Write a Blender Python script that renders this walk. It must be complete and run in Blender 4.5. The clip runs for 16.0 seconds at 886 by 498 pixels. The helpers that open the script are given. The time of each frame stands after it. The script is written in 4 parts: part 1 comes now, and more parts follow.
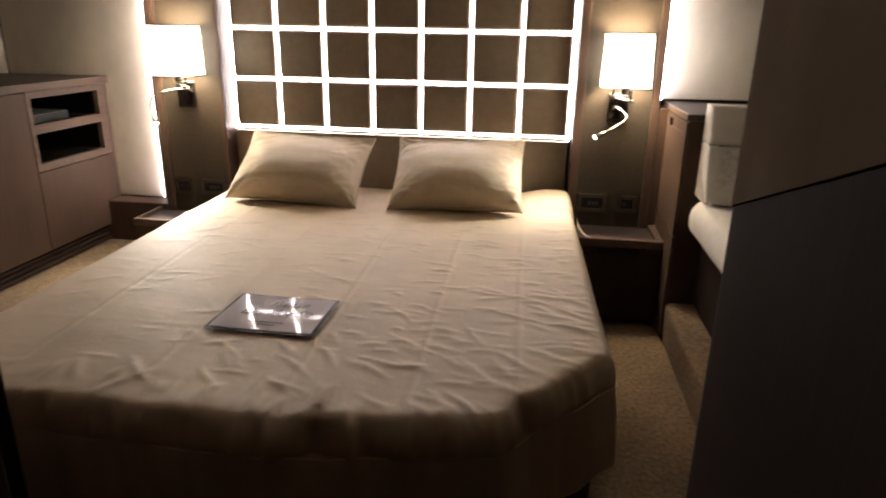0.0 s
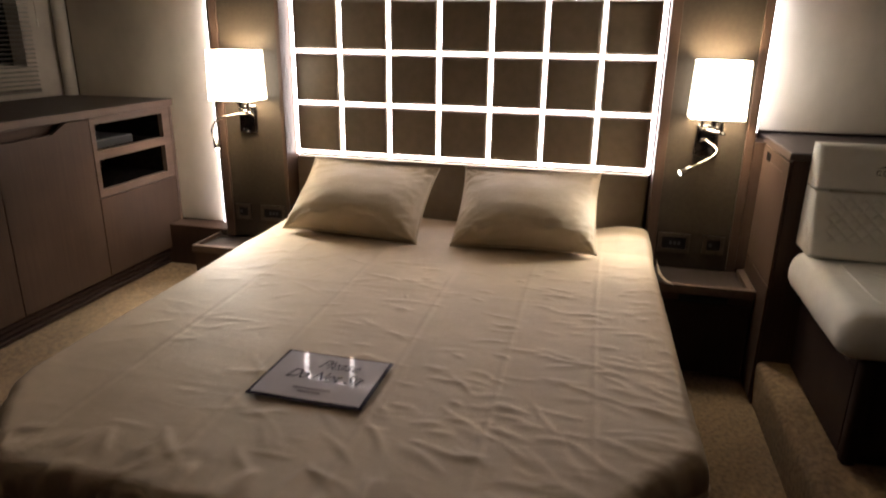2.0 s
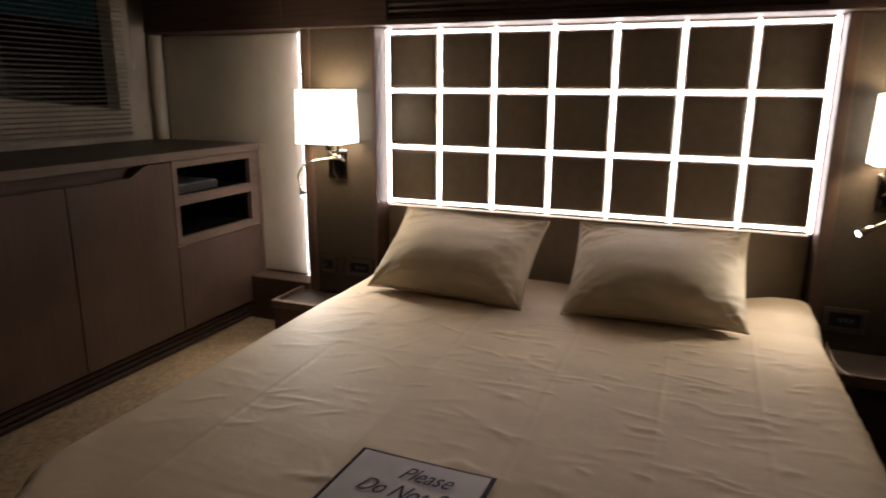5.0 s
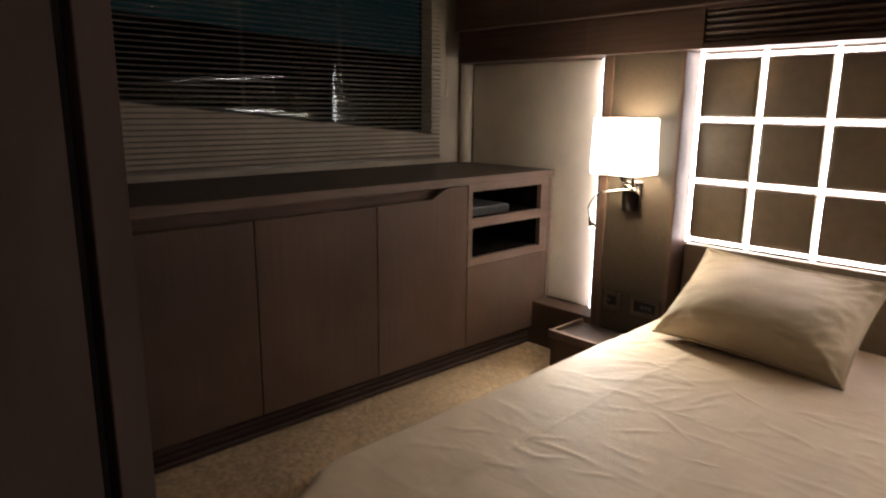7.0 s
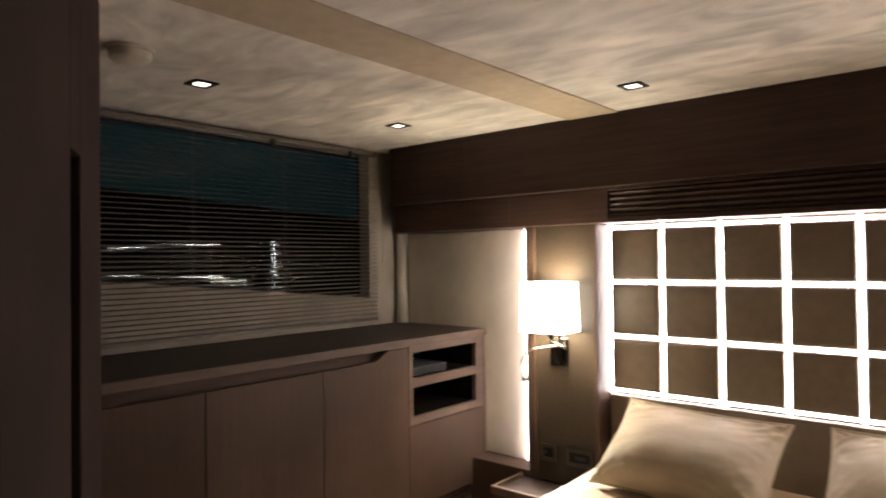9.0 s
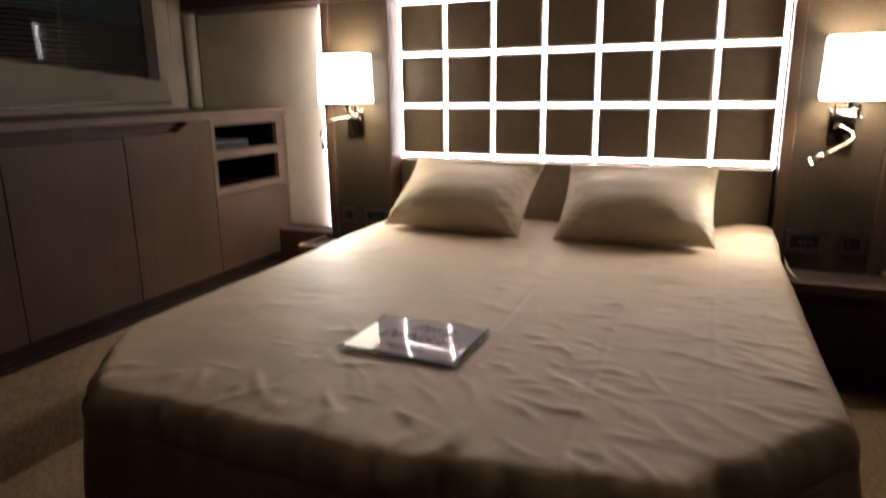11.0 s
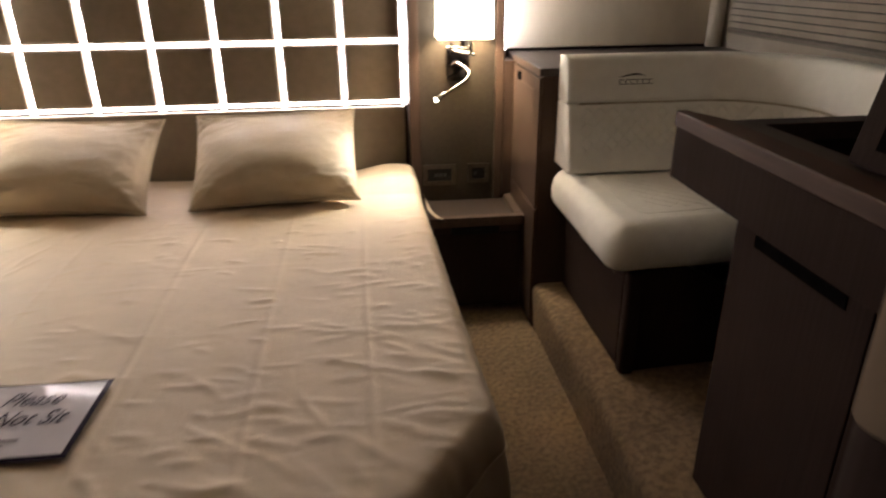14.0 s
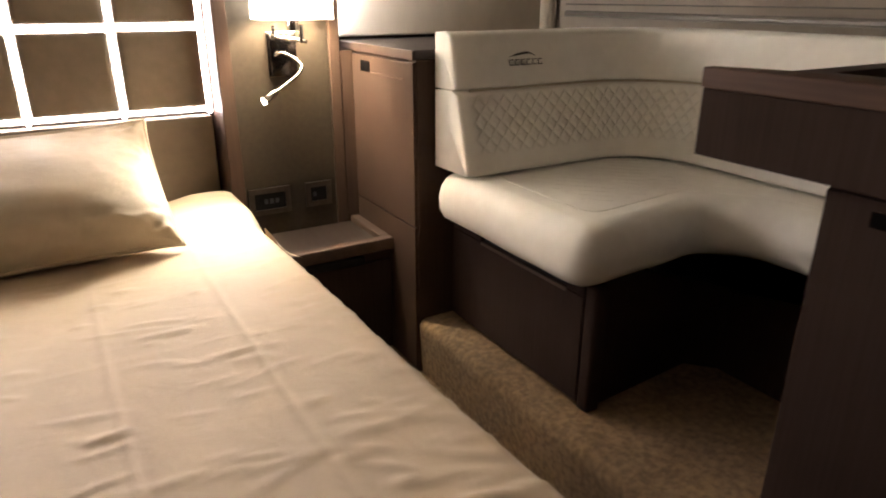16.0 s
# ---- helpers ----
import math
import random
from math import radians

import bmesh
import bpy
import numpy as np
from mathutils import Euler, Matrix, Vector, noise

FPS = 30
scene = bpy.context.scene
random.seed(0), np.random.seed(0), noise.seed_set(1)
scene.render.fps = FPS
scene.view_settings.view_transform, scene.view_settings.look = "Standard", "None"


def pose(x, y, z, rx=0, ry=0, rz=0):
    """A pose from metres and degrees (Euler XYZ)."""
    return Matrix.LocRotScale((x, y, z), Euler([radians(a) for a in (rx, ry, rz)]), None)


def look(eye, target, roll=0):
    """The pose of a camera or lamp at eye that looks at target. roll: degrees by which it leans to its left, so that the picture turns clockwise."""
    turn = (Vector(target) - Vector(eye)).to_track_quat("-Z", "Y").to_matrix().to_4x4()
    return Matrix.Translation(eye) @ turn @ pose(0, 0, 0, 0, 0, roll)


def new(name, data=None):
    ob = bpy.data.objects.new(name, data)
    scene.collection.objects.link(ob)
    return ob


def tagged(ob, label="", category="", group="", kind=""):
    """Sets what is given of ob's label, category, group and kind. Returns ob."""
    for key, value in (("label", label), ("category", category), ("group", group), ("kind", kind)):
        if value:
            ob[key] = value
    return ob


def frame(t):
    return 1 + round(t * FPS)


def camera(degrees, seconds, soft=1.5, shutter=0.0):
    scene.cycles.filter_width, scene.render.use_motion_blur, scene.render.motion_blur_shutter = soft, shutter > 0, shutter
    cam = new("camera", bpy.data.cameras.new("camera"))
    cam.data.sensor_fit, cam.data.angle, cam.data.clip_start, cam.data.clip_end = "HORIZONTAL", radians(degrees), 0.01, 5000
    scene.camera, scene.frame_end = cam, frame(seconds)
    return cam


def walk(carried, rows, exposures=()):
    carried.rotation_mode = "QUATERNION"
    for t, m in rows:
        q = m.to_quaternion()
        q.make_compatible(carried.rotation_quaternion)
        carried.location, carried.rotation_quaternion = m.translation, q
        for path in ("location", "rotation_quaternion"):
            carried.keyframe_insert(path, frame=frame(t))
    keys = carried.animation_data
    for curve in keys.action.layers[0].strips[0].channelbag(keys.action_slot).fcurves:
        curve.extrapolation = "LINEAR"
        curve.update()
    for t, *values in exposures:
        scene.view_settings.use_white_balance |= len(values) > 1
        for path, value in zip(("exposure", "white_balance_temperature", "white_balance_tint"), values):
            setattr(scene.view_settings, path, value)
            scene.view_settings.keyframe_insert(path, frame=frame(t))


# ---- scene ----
cam = camera(68.0, 16.0, soft=1.9, shutter=0.5)
PATH = [
    (0, (0.695, -3.262, 1.304), (0.436, -1.384, 0.668), 1.0),
    (0.5, (0.687, -3.273, 1.283), (0.288, -1.422, 0.64), 0.9),
    (1, (0.678, -3.197, 1.313), (0.229, -1.359, 0.666), 0.8),
    (1.5, (0.682, -3.104, 1.309), (0.231, -1.267, 0.66), 0.8),
    (2, (0.65, -3.034, 1.38), (0.2, -1.188, 0.757), 0.8),
    (2.5, (0.658, -3.025, 1.461), (0.198, -1.142, 0.971), 0.6),
    (3, (0.634, -3.031, 1.447), (0.168, -1.114, 1.118), 0.5),
    (3.2, (0.647, -3.009, 1.444), (0.166, -1.093, 1.132), 0.5),
    (5.5, (0.466, -2.59, 1.254), (-0.472, -0.898, 0.75), -0.1),
    (6, (0.485, -2.555, 1.235), (-0.724, -1.028, 0.78), -0.1),
    (6.5, (0.461, -2.559, 1.285), (-0.875, -1.141, 0.836), 0.3),
    (7, (0.423, -2.572, 1.331), (-1.006, -1.239, 0.91), 0.5),
    (7.5, (0.406, -2.571, 1.412), (-1.079, -1.259, 1.14), 0.3),
    (8, (0.423, -2.585, 1.43), (-1.079, -1.265, 1.368), 0.3),
    (8.2, (0.434, -2.612, 1.424), (-1.065, -1.288, 1.414), 0.4),
    (10.3, (0.638, -2.941, 1.265), (-0.205, -1.129, 1.184), -0.8),
    (10.5, (0.64, -2.964, 1.18), (-0.188, -1.148, 1.049), -0.5),
    (11, (0.659, -3.018, 1.13), (-0.105, -1.231, 0.656), -0.8),
    (11.5, (0.674, -3.05, 1.161), (0.011, -1.298, 0.46), -1.0),
    (12, (0.684, -3.05, 1.169), (0.151, -1.292, 0.379), -1.0),
    (12.5, (0.669, -3.024, 1.192), (0.246, -1.257, 0.357), -0.8),
    (13, (0.658, -2.971, 1.246), (0.43, -1.174, 0.399), -0.7),
    (13.5, (0.676, -2.9, 1.291), (0.623, -1.081, 0.461), -0.5),
    (14, (0.707, -2.745, 1.309), (0.906, -0.915, 0.526), -0.6),
    (14.5, (0.717, -2.625, 1.321), (1.083, -0.802, 0.585), -0.4),
    (15, (0.676, -2.517, 1.26), (1.327, -0.772, 0.531), -0.1),
    (15.5, (0.549, -2.299, 1.19), (1.398, -0.637, 0.469), 0.0),
    (16, (0.426, -2.136, 1.132), (1.376, -0.528, 0.415), 0.1),
]
EXPOSURES = [(0.0, 0.22), (0.5, 0.15), (1.5, -0.13), (2.5, -0.5), (3.2, -0.82), (5.5, -0.85), (6.0, -0.7), (7.0, -0.12), (8.0, 0.42), (10.5, -0.12), (11.0, -0.16), (11.5, -0.10), (12.0, -0.05), (12.5, 0.24), (13.0, 0.36), (14.5, 0.28), (15.5, 0.70), (16.0, 0.80)]
walk(cam, [(t, look(eye, target, roll)) for t, eye, target, roll in PATH], EXPOSURES)

# ---- light: a closed cabin at night, lit by its own lamps ----
world = bpy.data.worlds.new("night")
scene.world = world
world.use_nodes = True
world.node_tree.nodes["Background"].inputs[0].default_value = (0.02, 0.024, 0.03, 1)
world.node_tree.nodes["Background"].inputs[1].default_value = 0.02
GRID_GLOW, SIDE_GLOW, SHADE_GLOW, BULB_WATTS, READ_WATTS, SPOT_GLOW = 32.0, 18.0, 11.0, 15.0, 20.0, 3.0


# ---- materials ----
def node_material(name):
    m = bpy.data.materials.new(name)
    m.use_nodes = True
    return m, m.node_tree.nodes, m.node_tree.links, m.node_tree.nodes["Principled BSDF"]


def surf(name, c1, c2, rough, metal=0.0, stretch=(1, 1, 1), scale=20.0, detail=5.0, bump=0.1, fine=None, wear=0.25, sheen=0.0, coat=0.0, spec=0.5, vary=0.09, turn=0.0, twist=0.0):
    """Two-scale procedural surface: grain between c1 and c2, slow stains, fine relief."""
    m, n, l, b = node_material(name)
    geo = n.new("ShaderNodeNewGeometry")
    mp = n.new("ShaderNodeMapping")
    mp.inputs["Scale"].default_value, mp.inputs["Rotation"].default_value = stretch, (0, 0, turn)
    l.new(geo.outputs["Position"], mp.inputs["Vector"])
    a = n.new("ShaderNodeTexNoise")
    a.inputs["Scale"].default_value, a.inputs["Detail"].default_value, a.inputs["Distortion"].default_value = scale, detail, twist
    l.new(mp.outputs[0], a.inputs["Vector"])
    ramp = n.new("ShaderNodeValToRGB")
    ramp.color_ramp.elements[0].position, ramp.color_ramp.elements[1].position = 0.32, 0.68
    ramp.color_ramp.elements[0].color, ramp.color_ramp.elements[1].color = (*c1, 1), (*c2, 1)
    l.new(a.outputs["Fac"], ramp.inputs[0])
    s = n.new("ShaderNodeTexNoise")
    s.inputs["Scale"].default_value, s.inputs["Detail"].default_value = 3.1, 3
    l.new(geo.outputs["Position"], s.inputs["Vector"])
    span = n.new("ShaderNodeMapRange")
    span.inputs["From Min"].default_value, span.inputs["From Max"].default_value = 0.3, 0.7
    span.inputs["To Min"].default_value, span.inputs["To Max"].default_value = 1 - wear, 1 + wear * 0.6
    l.new(s.outputs["Fac"], span.inputs["Value"])
    mix = n.new("ShaderNodeMix")
    mix.data_type, mix.blend_type = "RGBA", "MULTIPLY"
    mix.inputs["Factor"].default_value = 1
    l.new(ramp.outputs[0], mix.inputs["A"])
    l.new(span.outputs[0], mix.inputs["B"])
    l.new(mix.outputs["Result"], b.inputs["Base Color"])
    rr = n.new("ShaderNodeMapRange")
    rr.inputs["To Min"].default_value, rr.inputs["To Max"].default_value = max(rough - vary, 0.02), min(rough + vary, 1)
    l.new(a.outputs["Fac"], rr.inputs["Value"])
    l.new(rr.outputs[0], b.inputs["Roughness"])
    b.inputs["Metallic"].default_value = metal
    b.inputs["Specular IOR Level"].default_value = spec
    b.inputs["Sheen Weight"].default_value = sheen
    b.inputs["Coat Weight"].default_value = coat
    if bump:
        bp = n.new("ShaderNodeBump")
        bp.inputs["Strength"].default_value, bp.inputs["Distance"].default_value = bump, 0.01
        if fine:
            f = n.new("ShaderNodeTexNoise")
            f.inputs["Scale"].default_value, f.inputs["Detail"].default_value = fine, 3
            l.new(geo.outputs["Position"], f.inputs["Vector"])
            l.new(f.outputs["Fac"], bp.inputs["Height"])
        else:
            l.new(a.outputs["Fac"], bp.inputs["Height"])
        l.new(bp.outputs[0], b.inputs["Normal"])
    return m


def glow(name, colour, strength):
    m, n, l, b = node_material(name)
    b.inputs["Base Color"].default_value = (*colour, 1)
    b.inputs["Emission Color"].default_value = (*colour, 1)
    b.inputs["Emission Strength"].default_value = strength
    b.inputs["Roughness"].default_value = 0.6
    return m


def pane_material(name, tint):
    m, n, l, b = node_material(name)
    out = n["Material Output"]
    clear, gloss, mix, fres = n.new("ShaderNodeBsdfTransparent"), n.new("ShaderNodeBsdfGlossy"), n.new("ShaderNodeMixShader"), n.new("ShaderNodeFresnel")
    clear.inputs[0].default_value = (*tint, 1)
    gloss.inputs["Roughness"].default_value = 0.0
    fres.inputs["IOR"].default_value = 1.34
    l.new(fres.outputs[0], mix.inputs[0])
    l.new(clear.outputs[0], mix.inputs[1])
    l.new(gloss.outputs[0], mix.inputs[2])
    l.new(mix.outputs[0], out.inputs["Surface"])
    return m


def cloth(name, c1, c2, rough, weave=900.0, sheen=0.3, crease=0.6):
    """Satin cotton: weave, short creases running across and along, and soft stains."""
    m = surf(name, c1, c2, rough, scale=14, bump=0.0, wear=0.1, sheen=sheen)
    n, l, b = m.node_tree.nodes, m.node_tree.links, m.node_tree.nodes["Principled BSDF"]
    geo = n.new("ShaderNodeNewGeometry")
    last = None
    for stretch, scale, strength, dist in (((3.0, 7.0, 5.0), 2.2, crease * 0.6, 0.010), ((7.0, 4.0, 5.0), 3.1, crease * 0.5, 0.006), ((1, 1, 1), weave, 0.12, 0.002)):
        mp, t, bp = n.new("ShaderNodeMapping"), n.new("ShaderNodeTexNoise"), n.new("ShaderNodeBump")
        mp.inputs["Scale"].default_value = stretch
        mp.inputs["Rotation"].default_value = (0, 0, 0.3)
        t.inputs["Scale"].default_value, t.inputs["Detail"].default_value, t.inputs["Distortion"].default_value = scale, 3.0, 1.4
        bp.inputs["Strength"].default_value, bp.inputs["Distance"].default_value = strength, dist
        l.new(geo.outputs["Position"], mp.inputs[0])
        l.new(mp.outputs[0], t.inputs["Vector"])
        l.new(t.outputs["Fac"], bp.inputs["Height"])
        if last:
            l.new(last.outputs[0], bp.inputs["Normal"])
        last = bp
    l.new(last.outputs[0], b.inputs["Normal"])
    return m


WOOD = surf("walnut veneer, upright grain", (0.062, 0.0375, 0.0272), (0.073, 0.0445, 0.0325), 0.5, stretch=(12, 12, 0.35), scale=9, detail=8, bump=0.04, wear=0.2, spec=0.15)
WOOD_FLAT = surf("walnut veneer, lying grain", (0.032, 0.020, 0.016), (0.048, 0.031, 0.025), 0.5, stretch=(9, 0.4, 9), scale=9, detail=8, bump=0.05, wear=0.18)
WOOD_X = surf("walnut veneer, grain across", (0.044, 0.0255, 0.020), (0.066, 0.039, 0.031), 0.45, stretch=(0.35, 9, 9), scale=9, detail=8, bump=0.05, wear=0.15, spec=0.15)
WOOD_EDGE = surf("walnut edge banding", (0.086, 0.057, 0.044), (0.118, 0.079, 0.062), 0.48, stretch=(4, 0.5, 4), scale=12, detail=6, bump=0.04, wear=0.12, spec=0.2)
WOOD_RED = surf("reddish walnut lipping", (0.066, 0.037, 0.026), (0.098, 0.056, 0.040), 0.5, stretch=(9, 0.4, 9), scale=9, detail=8, bump=0.04, wear=0.15, spec=0.15)
WENGE = surf("dark brown leatherette panel", (0.0355, 0.0264, 0.0187), (0.0455, 0.0346, 0.0250), 0.45, scale=60, bump=0.08, fine=500, wear=0.1, spec=0.25)
BLACK = surf("black plastic", (0.006, 0.006, 0.007), (0.012, 0.011, 0.011), 0.55, scale=40, bump=0.02, wear=0.1, spec=0.25)
# Near-black, no gloss: carries the shade of recesses in its colour; also lid inlay.
GROOVE = surf("near-black recess shade and lid inlay", (0.004, 0.0035, 0.0035), (0.008, 0.007, 0.0065), 0.8, scale=30, bump=0.0, wear=0.1, spec=0.0)
LEATHER_PAD = surf("taupe leather headboard pad", (0.20, 0.155, 0.105), (0.235, 0.183, 0.128), 0.42, scale=30, bump=0.10, fine=420, wear=0.1)
LEATHER_BASE = surf("beige leather headboard base", (0.150, 0.115, 0.078), (0.172, 0.133, 0.091), 0.5, scale=30, bump=0.08, fine=420, wear=0.08)
SUEDE = surf("beige suede wall panel", (0.50, 0.43, 0.335), (0.58, 0.50, 0.40), 0.85, stretch=(1, 1, 0.5), scale=9, detail=7, bump=0.05, fine=300, wear=0.12, sheen=0.3)
# Same veneer as WOOD, darkened so that weak light is put into the colour.
WALNUT_SHADED = surf("walnut veneer, darkened for shade", (0.037, 0.0245, 0.0205), (0.045, 0.0300, 0.0253), 0.7, stretch=(16, 16, 0.5), scale=9, detail=8, bump=0.05, wear=0.2, spec=0.025)
SUEDE_GREY = surf("grey beige suede wall lining", (0.34, 0.29, 0.235), (0.42, 0.36, 0.295), 0.9, scale=7, detail=6, bump=0.05, fine=300, wear=0.15, sheen=0.2)
# Beige suede darkened, so the partition's weak light is in its colour.
PARTITION_SUEDE = surf("beige suede partition lining, shade in the colour", (0.19, 0.145, 0.105), (0.235, 0.182, 0.135), 0.95, stretch=(1, 1, 0.5), scale=9, detail=7, bump=0.05, fine=300, wear=0.15, spec=0.0)
CEIL = surf("mottled cream suede ceiling", (0.47, 0.425, 0.365), (0.76, 0.70, 0.61), 0.9, stretch=(1.5, 3.6, 1), scale=1.9, detail=10, bump=0.08, fine=260, wear=0.3, sheen=0.2, turn=0.6, twist=1.6)
CEIL_BAND = surf("plain beige ceiling band", (0.40, 0.32, 0.22), (0.46, 0.37, 0.26), 0.85, scale=20, bump=0.05, fine=300, wear=0.08)
CARPET = surf("beige cut-pile carpet", (0.20, 0.128, 0.066), (0.42, 0.278, 0.147), 0.95, scale=60, detail=6, bump=0.9, fine=420, wear=0.3, sheen=0.08)
SPREAD = cloth("champagne satin bedspread", (0.52, 0.408, 0.280), (0.57, 0.452, 0.315), 0.62, crease=0.22, sheen=0.10)
PILLOW_CLOTH = cloth("champagne satin pillowcase", (0.48, 0.395, 0.275), (0.535, 0.445, 0.315), 0.6, crease=0.22, sheen=0.12)
CREAM = surf("cream leather upholstery", (0.79, 0.77, 0.71), (0.84, 0.82, 0.76), 0.55, scale=25, bump=0.10, fine=380, wear=0.06, spec=0.4)
STITCH = surf("beige stitching thread", (0.40, 0.36, 0.28), (0.46, 0.41, 0.32), 0.8, scale=90, bump=0.1, wear=0.1)
CHROME = surf("polished chrome", (0.50, 0.49, 0.47), (0.58, 0.565, 0.55), 0.14, metal=1.0, scale=30, bump=0.0, wear=0.05)
CHROME_DARK = surf("black chrome plate", (0.10, 0.09, 0.085), (0.14, 0.125, 0.12), 0.18, metal=1.0, scale=30, bump=0.0, wear=0.1)
METAL = surf("brushed bronze frame", (0.085, 0.066, 0.053), (0.115, 0.092, 0.074), 0.4, metal=0.8, scale=60, bump=0.03, wear=0.1)
SLAT = surf("bronze lacquered slat", (0.13, 0.11, 0.09), (0.17, 0.145, 0.12), 0.35, scale=30, bump=0.0, wear=0.08)
CORD = surf("cream cord", (0.27, 0.245, 0.21), (0.33, 0.30, 0.26), 0.8, scale=200, bump=0.1, wear=0.1)
PAPER = surf("lilac grey card under gloss film", (0.60, 0.57, 0.61), (0.65, 0.62, 0.66), 0.05, scale=18, bump=0.0, wear=0.05, vary=0.01, spec=0.15)
INK = surf("dark violet ink", (0.035, 0.025, 0.045), (0.05, 0.035, 0.06), 0.2, scale=60, bump=0.0, wear=0.1, vary=0.01, spec=0.1)
INK_PALE = surf("pale grey ink", (0.26, 0.23, 0.26), (0.30, 0.27, 0.30), 0.05, scale=60, bump=0.0, wear=0.1, vary=0.01)
LOGO = surf("charcoal embroidery", (0.02, 0.02, 0.02), (0.035, 0.033, 0.03), 0.6, scale=200, bump=0.1, wear=0.1)
GREY = surf("grey plastic", (0.035, 0.035, 0.04), (0.05, 0.05, 0.056), 0.45, scale=40, bump=0.02, wear=0.1)
WHITE = surf("white enamel", (0.50, 0.45, 0.37), (0.56, 0.50, 0.42), 0.5, scale=30, bump=0.0, wear=0.06)
GRID_LED = glow("cool white light strip", (1.0, 0.895, 0.89), GRID_GLOW)
SIDE_LED = glow("cool white cove strip", (1.0, 0.94, 0.97), SIDE_GLOW)
LOCKER_LED = glow("cool white cove strip over the locker", (0.94, 0.93, 1.0), SIDE_GLOW * 1.6)
SHADE = glow("lit ivory lampshade cloth", (1.0, 0.885, 0.72), SHADE_GLOW)
READ_LED = glow("reading light lens", (1.0, 0.93, 0.80), 40.0)
SPOT_LED = glow("downlight lens", (1.0, 0.93, 0.80), SPOT_GLOW)
GLASS = pane_material("tinted window glass", (0.55, 0.62, 0.62))
# Emissive teal stands in for the hall's light; no lamp is built there.
TEAL = glow("teal backdrop glow beyond the window", (0.004, 0.015, 0.016), 1.0)
DARK = surf("night dark hall", (0.003, 0.003, 0.004), (0.006, 0.006, 0.007), 0.9, scale=2, bump=0.0, wear=0.2)


# ---- building helpers ----
def thing(name, at, label, category, group="", kind=""):
    e = new(name)
    e.location = at
    e.empty_display_size = 0.1
    return tagged(e, label, category, group, kind)


def origin_of(ob):
    p = Vector((0, 0, 0))
    while ob:
        p += ob.location
        ob = ob.parent
    return p


def part(name, bm, material, parent=None, label="", smooth=False):
    """Links a bmesh, drawn in world metres, as one mesh object under a thing or part."""
    me = bpy.data.meshes.new(name)
    if parent:
        bmesh.ops.translate(bm, vec=-origin_of(parent), verts=bm.verts)
    bmesh.ops.recalc_face_normals(bm, faces=bm.faces)
    bm.to_mesh(me)
    bm.free()
    me.materials.append(material)
    if smooth:
        me.polygons.foreach_set("use_smooth", [True] * len(me.polygons))
        if smooth == "edges":
            me.set_sharp_from_angle(angle=radians(38))
    ob = new(name, me)
    if parent:
        ob.parent = parent
    if label:
        ob["label"] = label
    return ob


def box(x0, x1, y0, y1, z0, z1, r=0.003, seg=2, bm=None, turn=None):
    """A box with eased edges; turn: a matrix applied to it."""
    own = bmesh.new()
    bmesh.ops.create_cube(own, size=1)
    bmesh.ops.scale(own, vec=(abs(x1 - x0), abs(y1 - y0), abs(z1 - z0)), verts=own.verts)
    if r:
        r = min(r, 0.49 * min(abs(x1 - x0), abs(y1 - y0), abs(z1 - z0)))
        bmesh.ops.bevel(own, geom=own.edges[:], offset=r, segments=seg, profile=0.5, affect="EDGES")
    bmesh.ops.translate(own, vec=((x0 + x1) / 2, (y0 + y1) / 2, (z0 + z1) / 2), verts=own.verts)
    if turn:
        bmesh.ops.transform(own, matrix=turn, verts=own.verts)
    if bm is None:
        return own
    me = bpy.data.meshes.new("piece")
    own.to_mesh(me)
    own.free()
    bm.from_mesh(me)
    bpy.data.meshes.remove(me)
    return bm


def prism(outline, z0, z1, r=0.003, seg=2):
    """An upright prism over a plan outline."""
    bm = bmesh.new()
    low = [bm.verts.new((x, y, z0)) for x, y in outline]
    high = [bm.verts.new((x, y, z1)) for x, y in outline]
    n = len(outline)
    bm.faces.new(low[::-1])
    bm.faces.new(high)
    for i in range(n):
        bm.faces.new((low[i], low[(i + 1) % n], high[(i + 1) % n], high[i]))
    if r:
        bmesh.ops.bevel(bm, geom=bm.edges[:], offset=r, segments=seg, profile=0.5, affect="EDGES")
    return bm


def tube(points, r, sides=8, closed=False, bm=None):
    """A round tube along points; r: one radius or one for each point."""
    bm = bm or bmesh.new()
    pts = [Vector(p) for p in points]
    n = len(pts)
    radii = r if isinstance(r, (list, tuple)) else [r] * n
    rings, side = [], None
    for i, p in enumerate(pts):
        a, b = pts[i - 1 if (i or closed) else 0], pts[(i + 1) % n if (i < n - 1 or closed) else i]
        d = (b - a).normalized()
        if side is None:
            side = d.orthogonal().normalized()
        side = (side - d * side.dot(d)).normalized()
        up = d.cross(side)
        rings.append([bm.verts.new(p + radii[i] * (math.cos(k * math.tau / sides) * side + math.sin(k * math.tau / sides) * up)) for k in range(sides)])
    for i in range(n if closed else n - 1):
        a, b = rings[i], rings[(i + 1) % n]
        for k in range(sides):
            bm.faces.new((a[k], a[(k + 1) % sides], b[(k + 1) % sides], b[k]))
    if not closed:
        bm.faces.new(rings[0][::-1])
        bm.faces.new(rings[-1])
    return bm


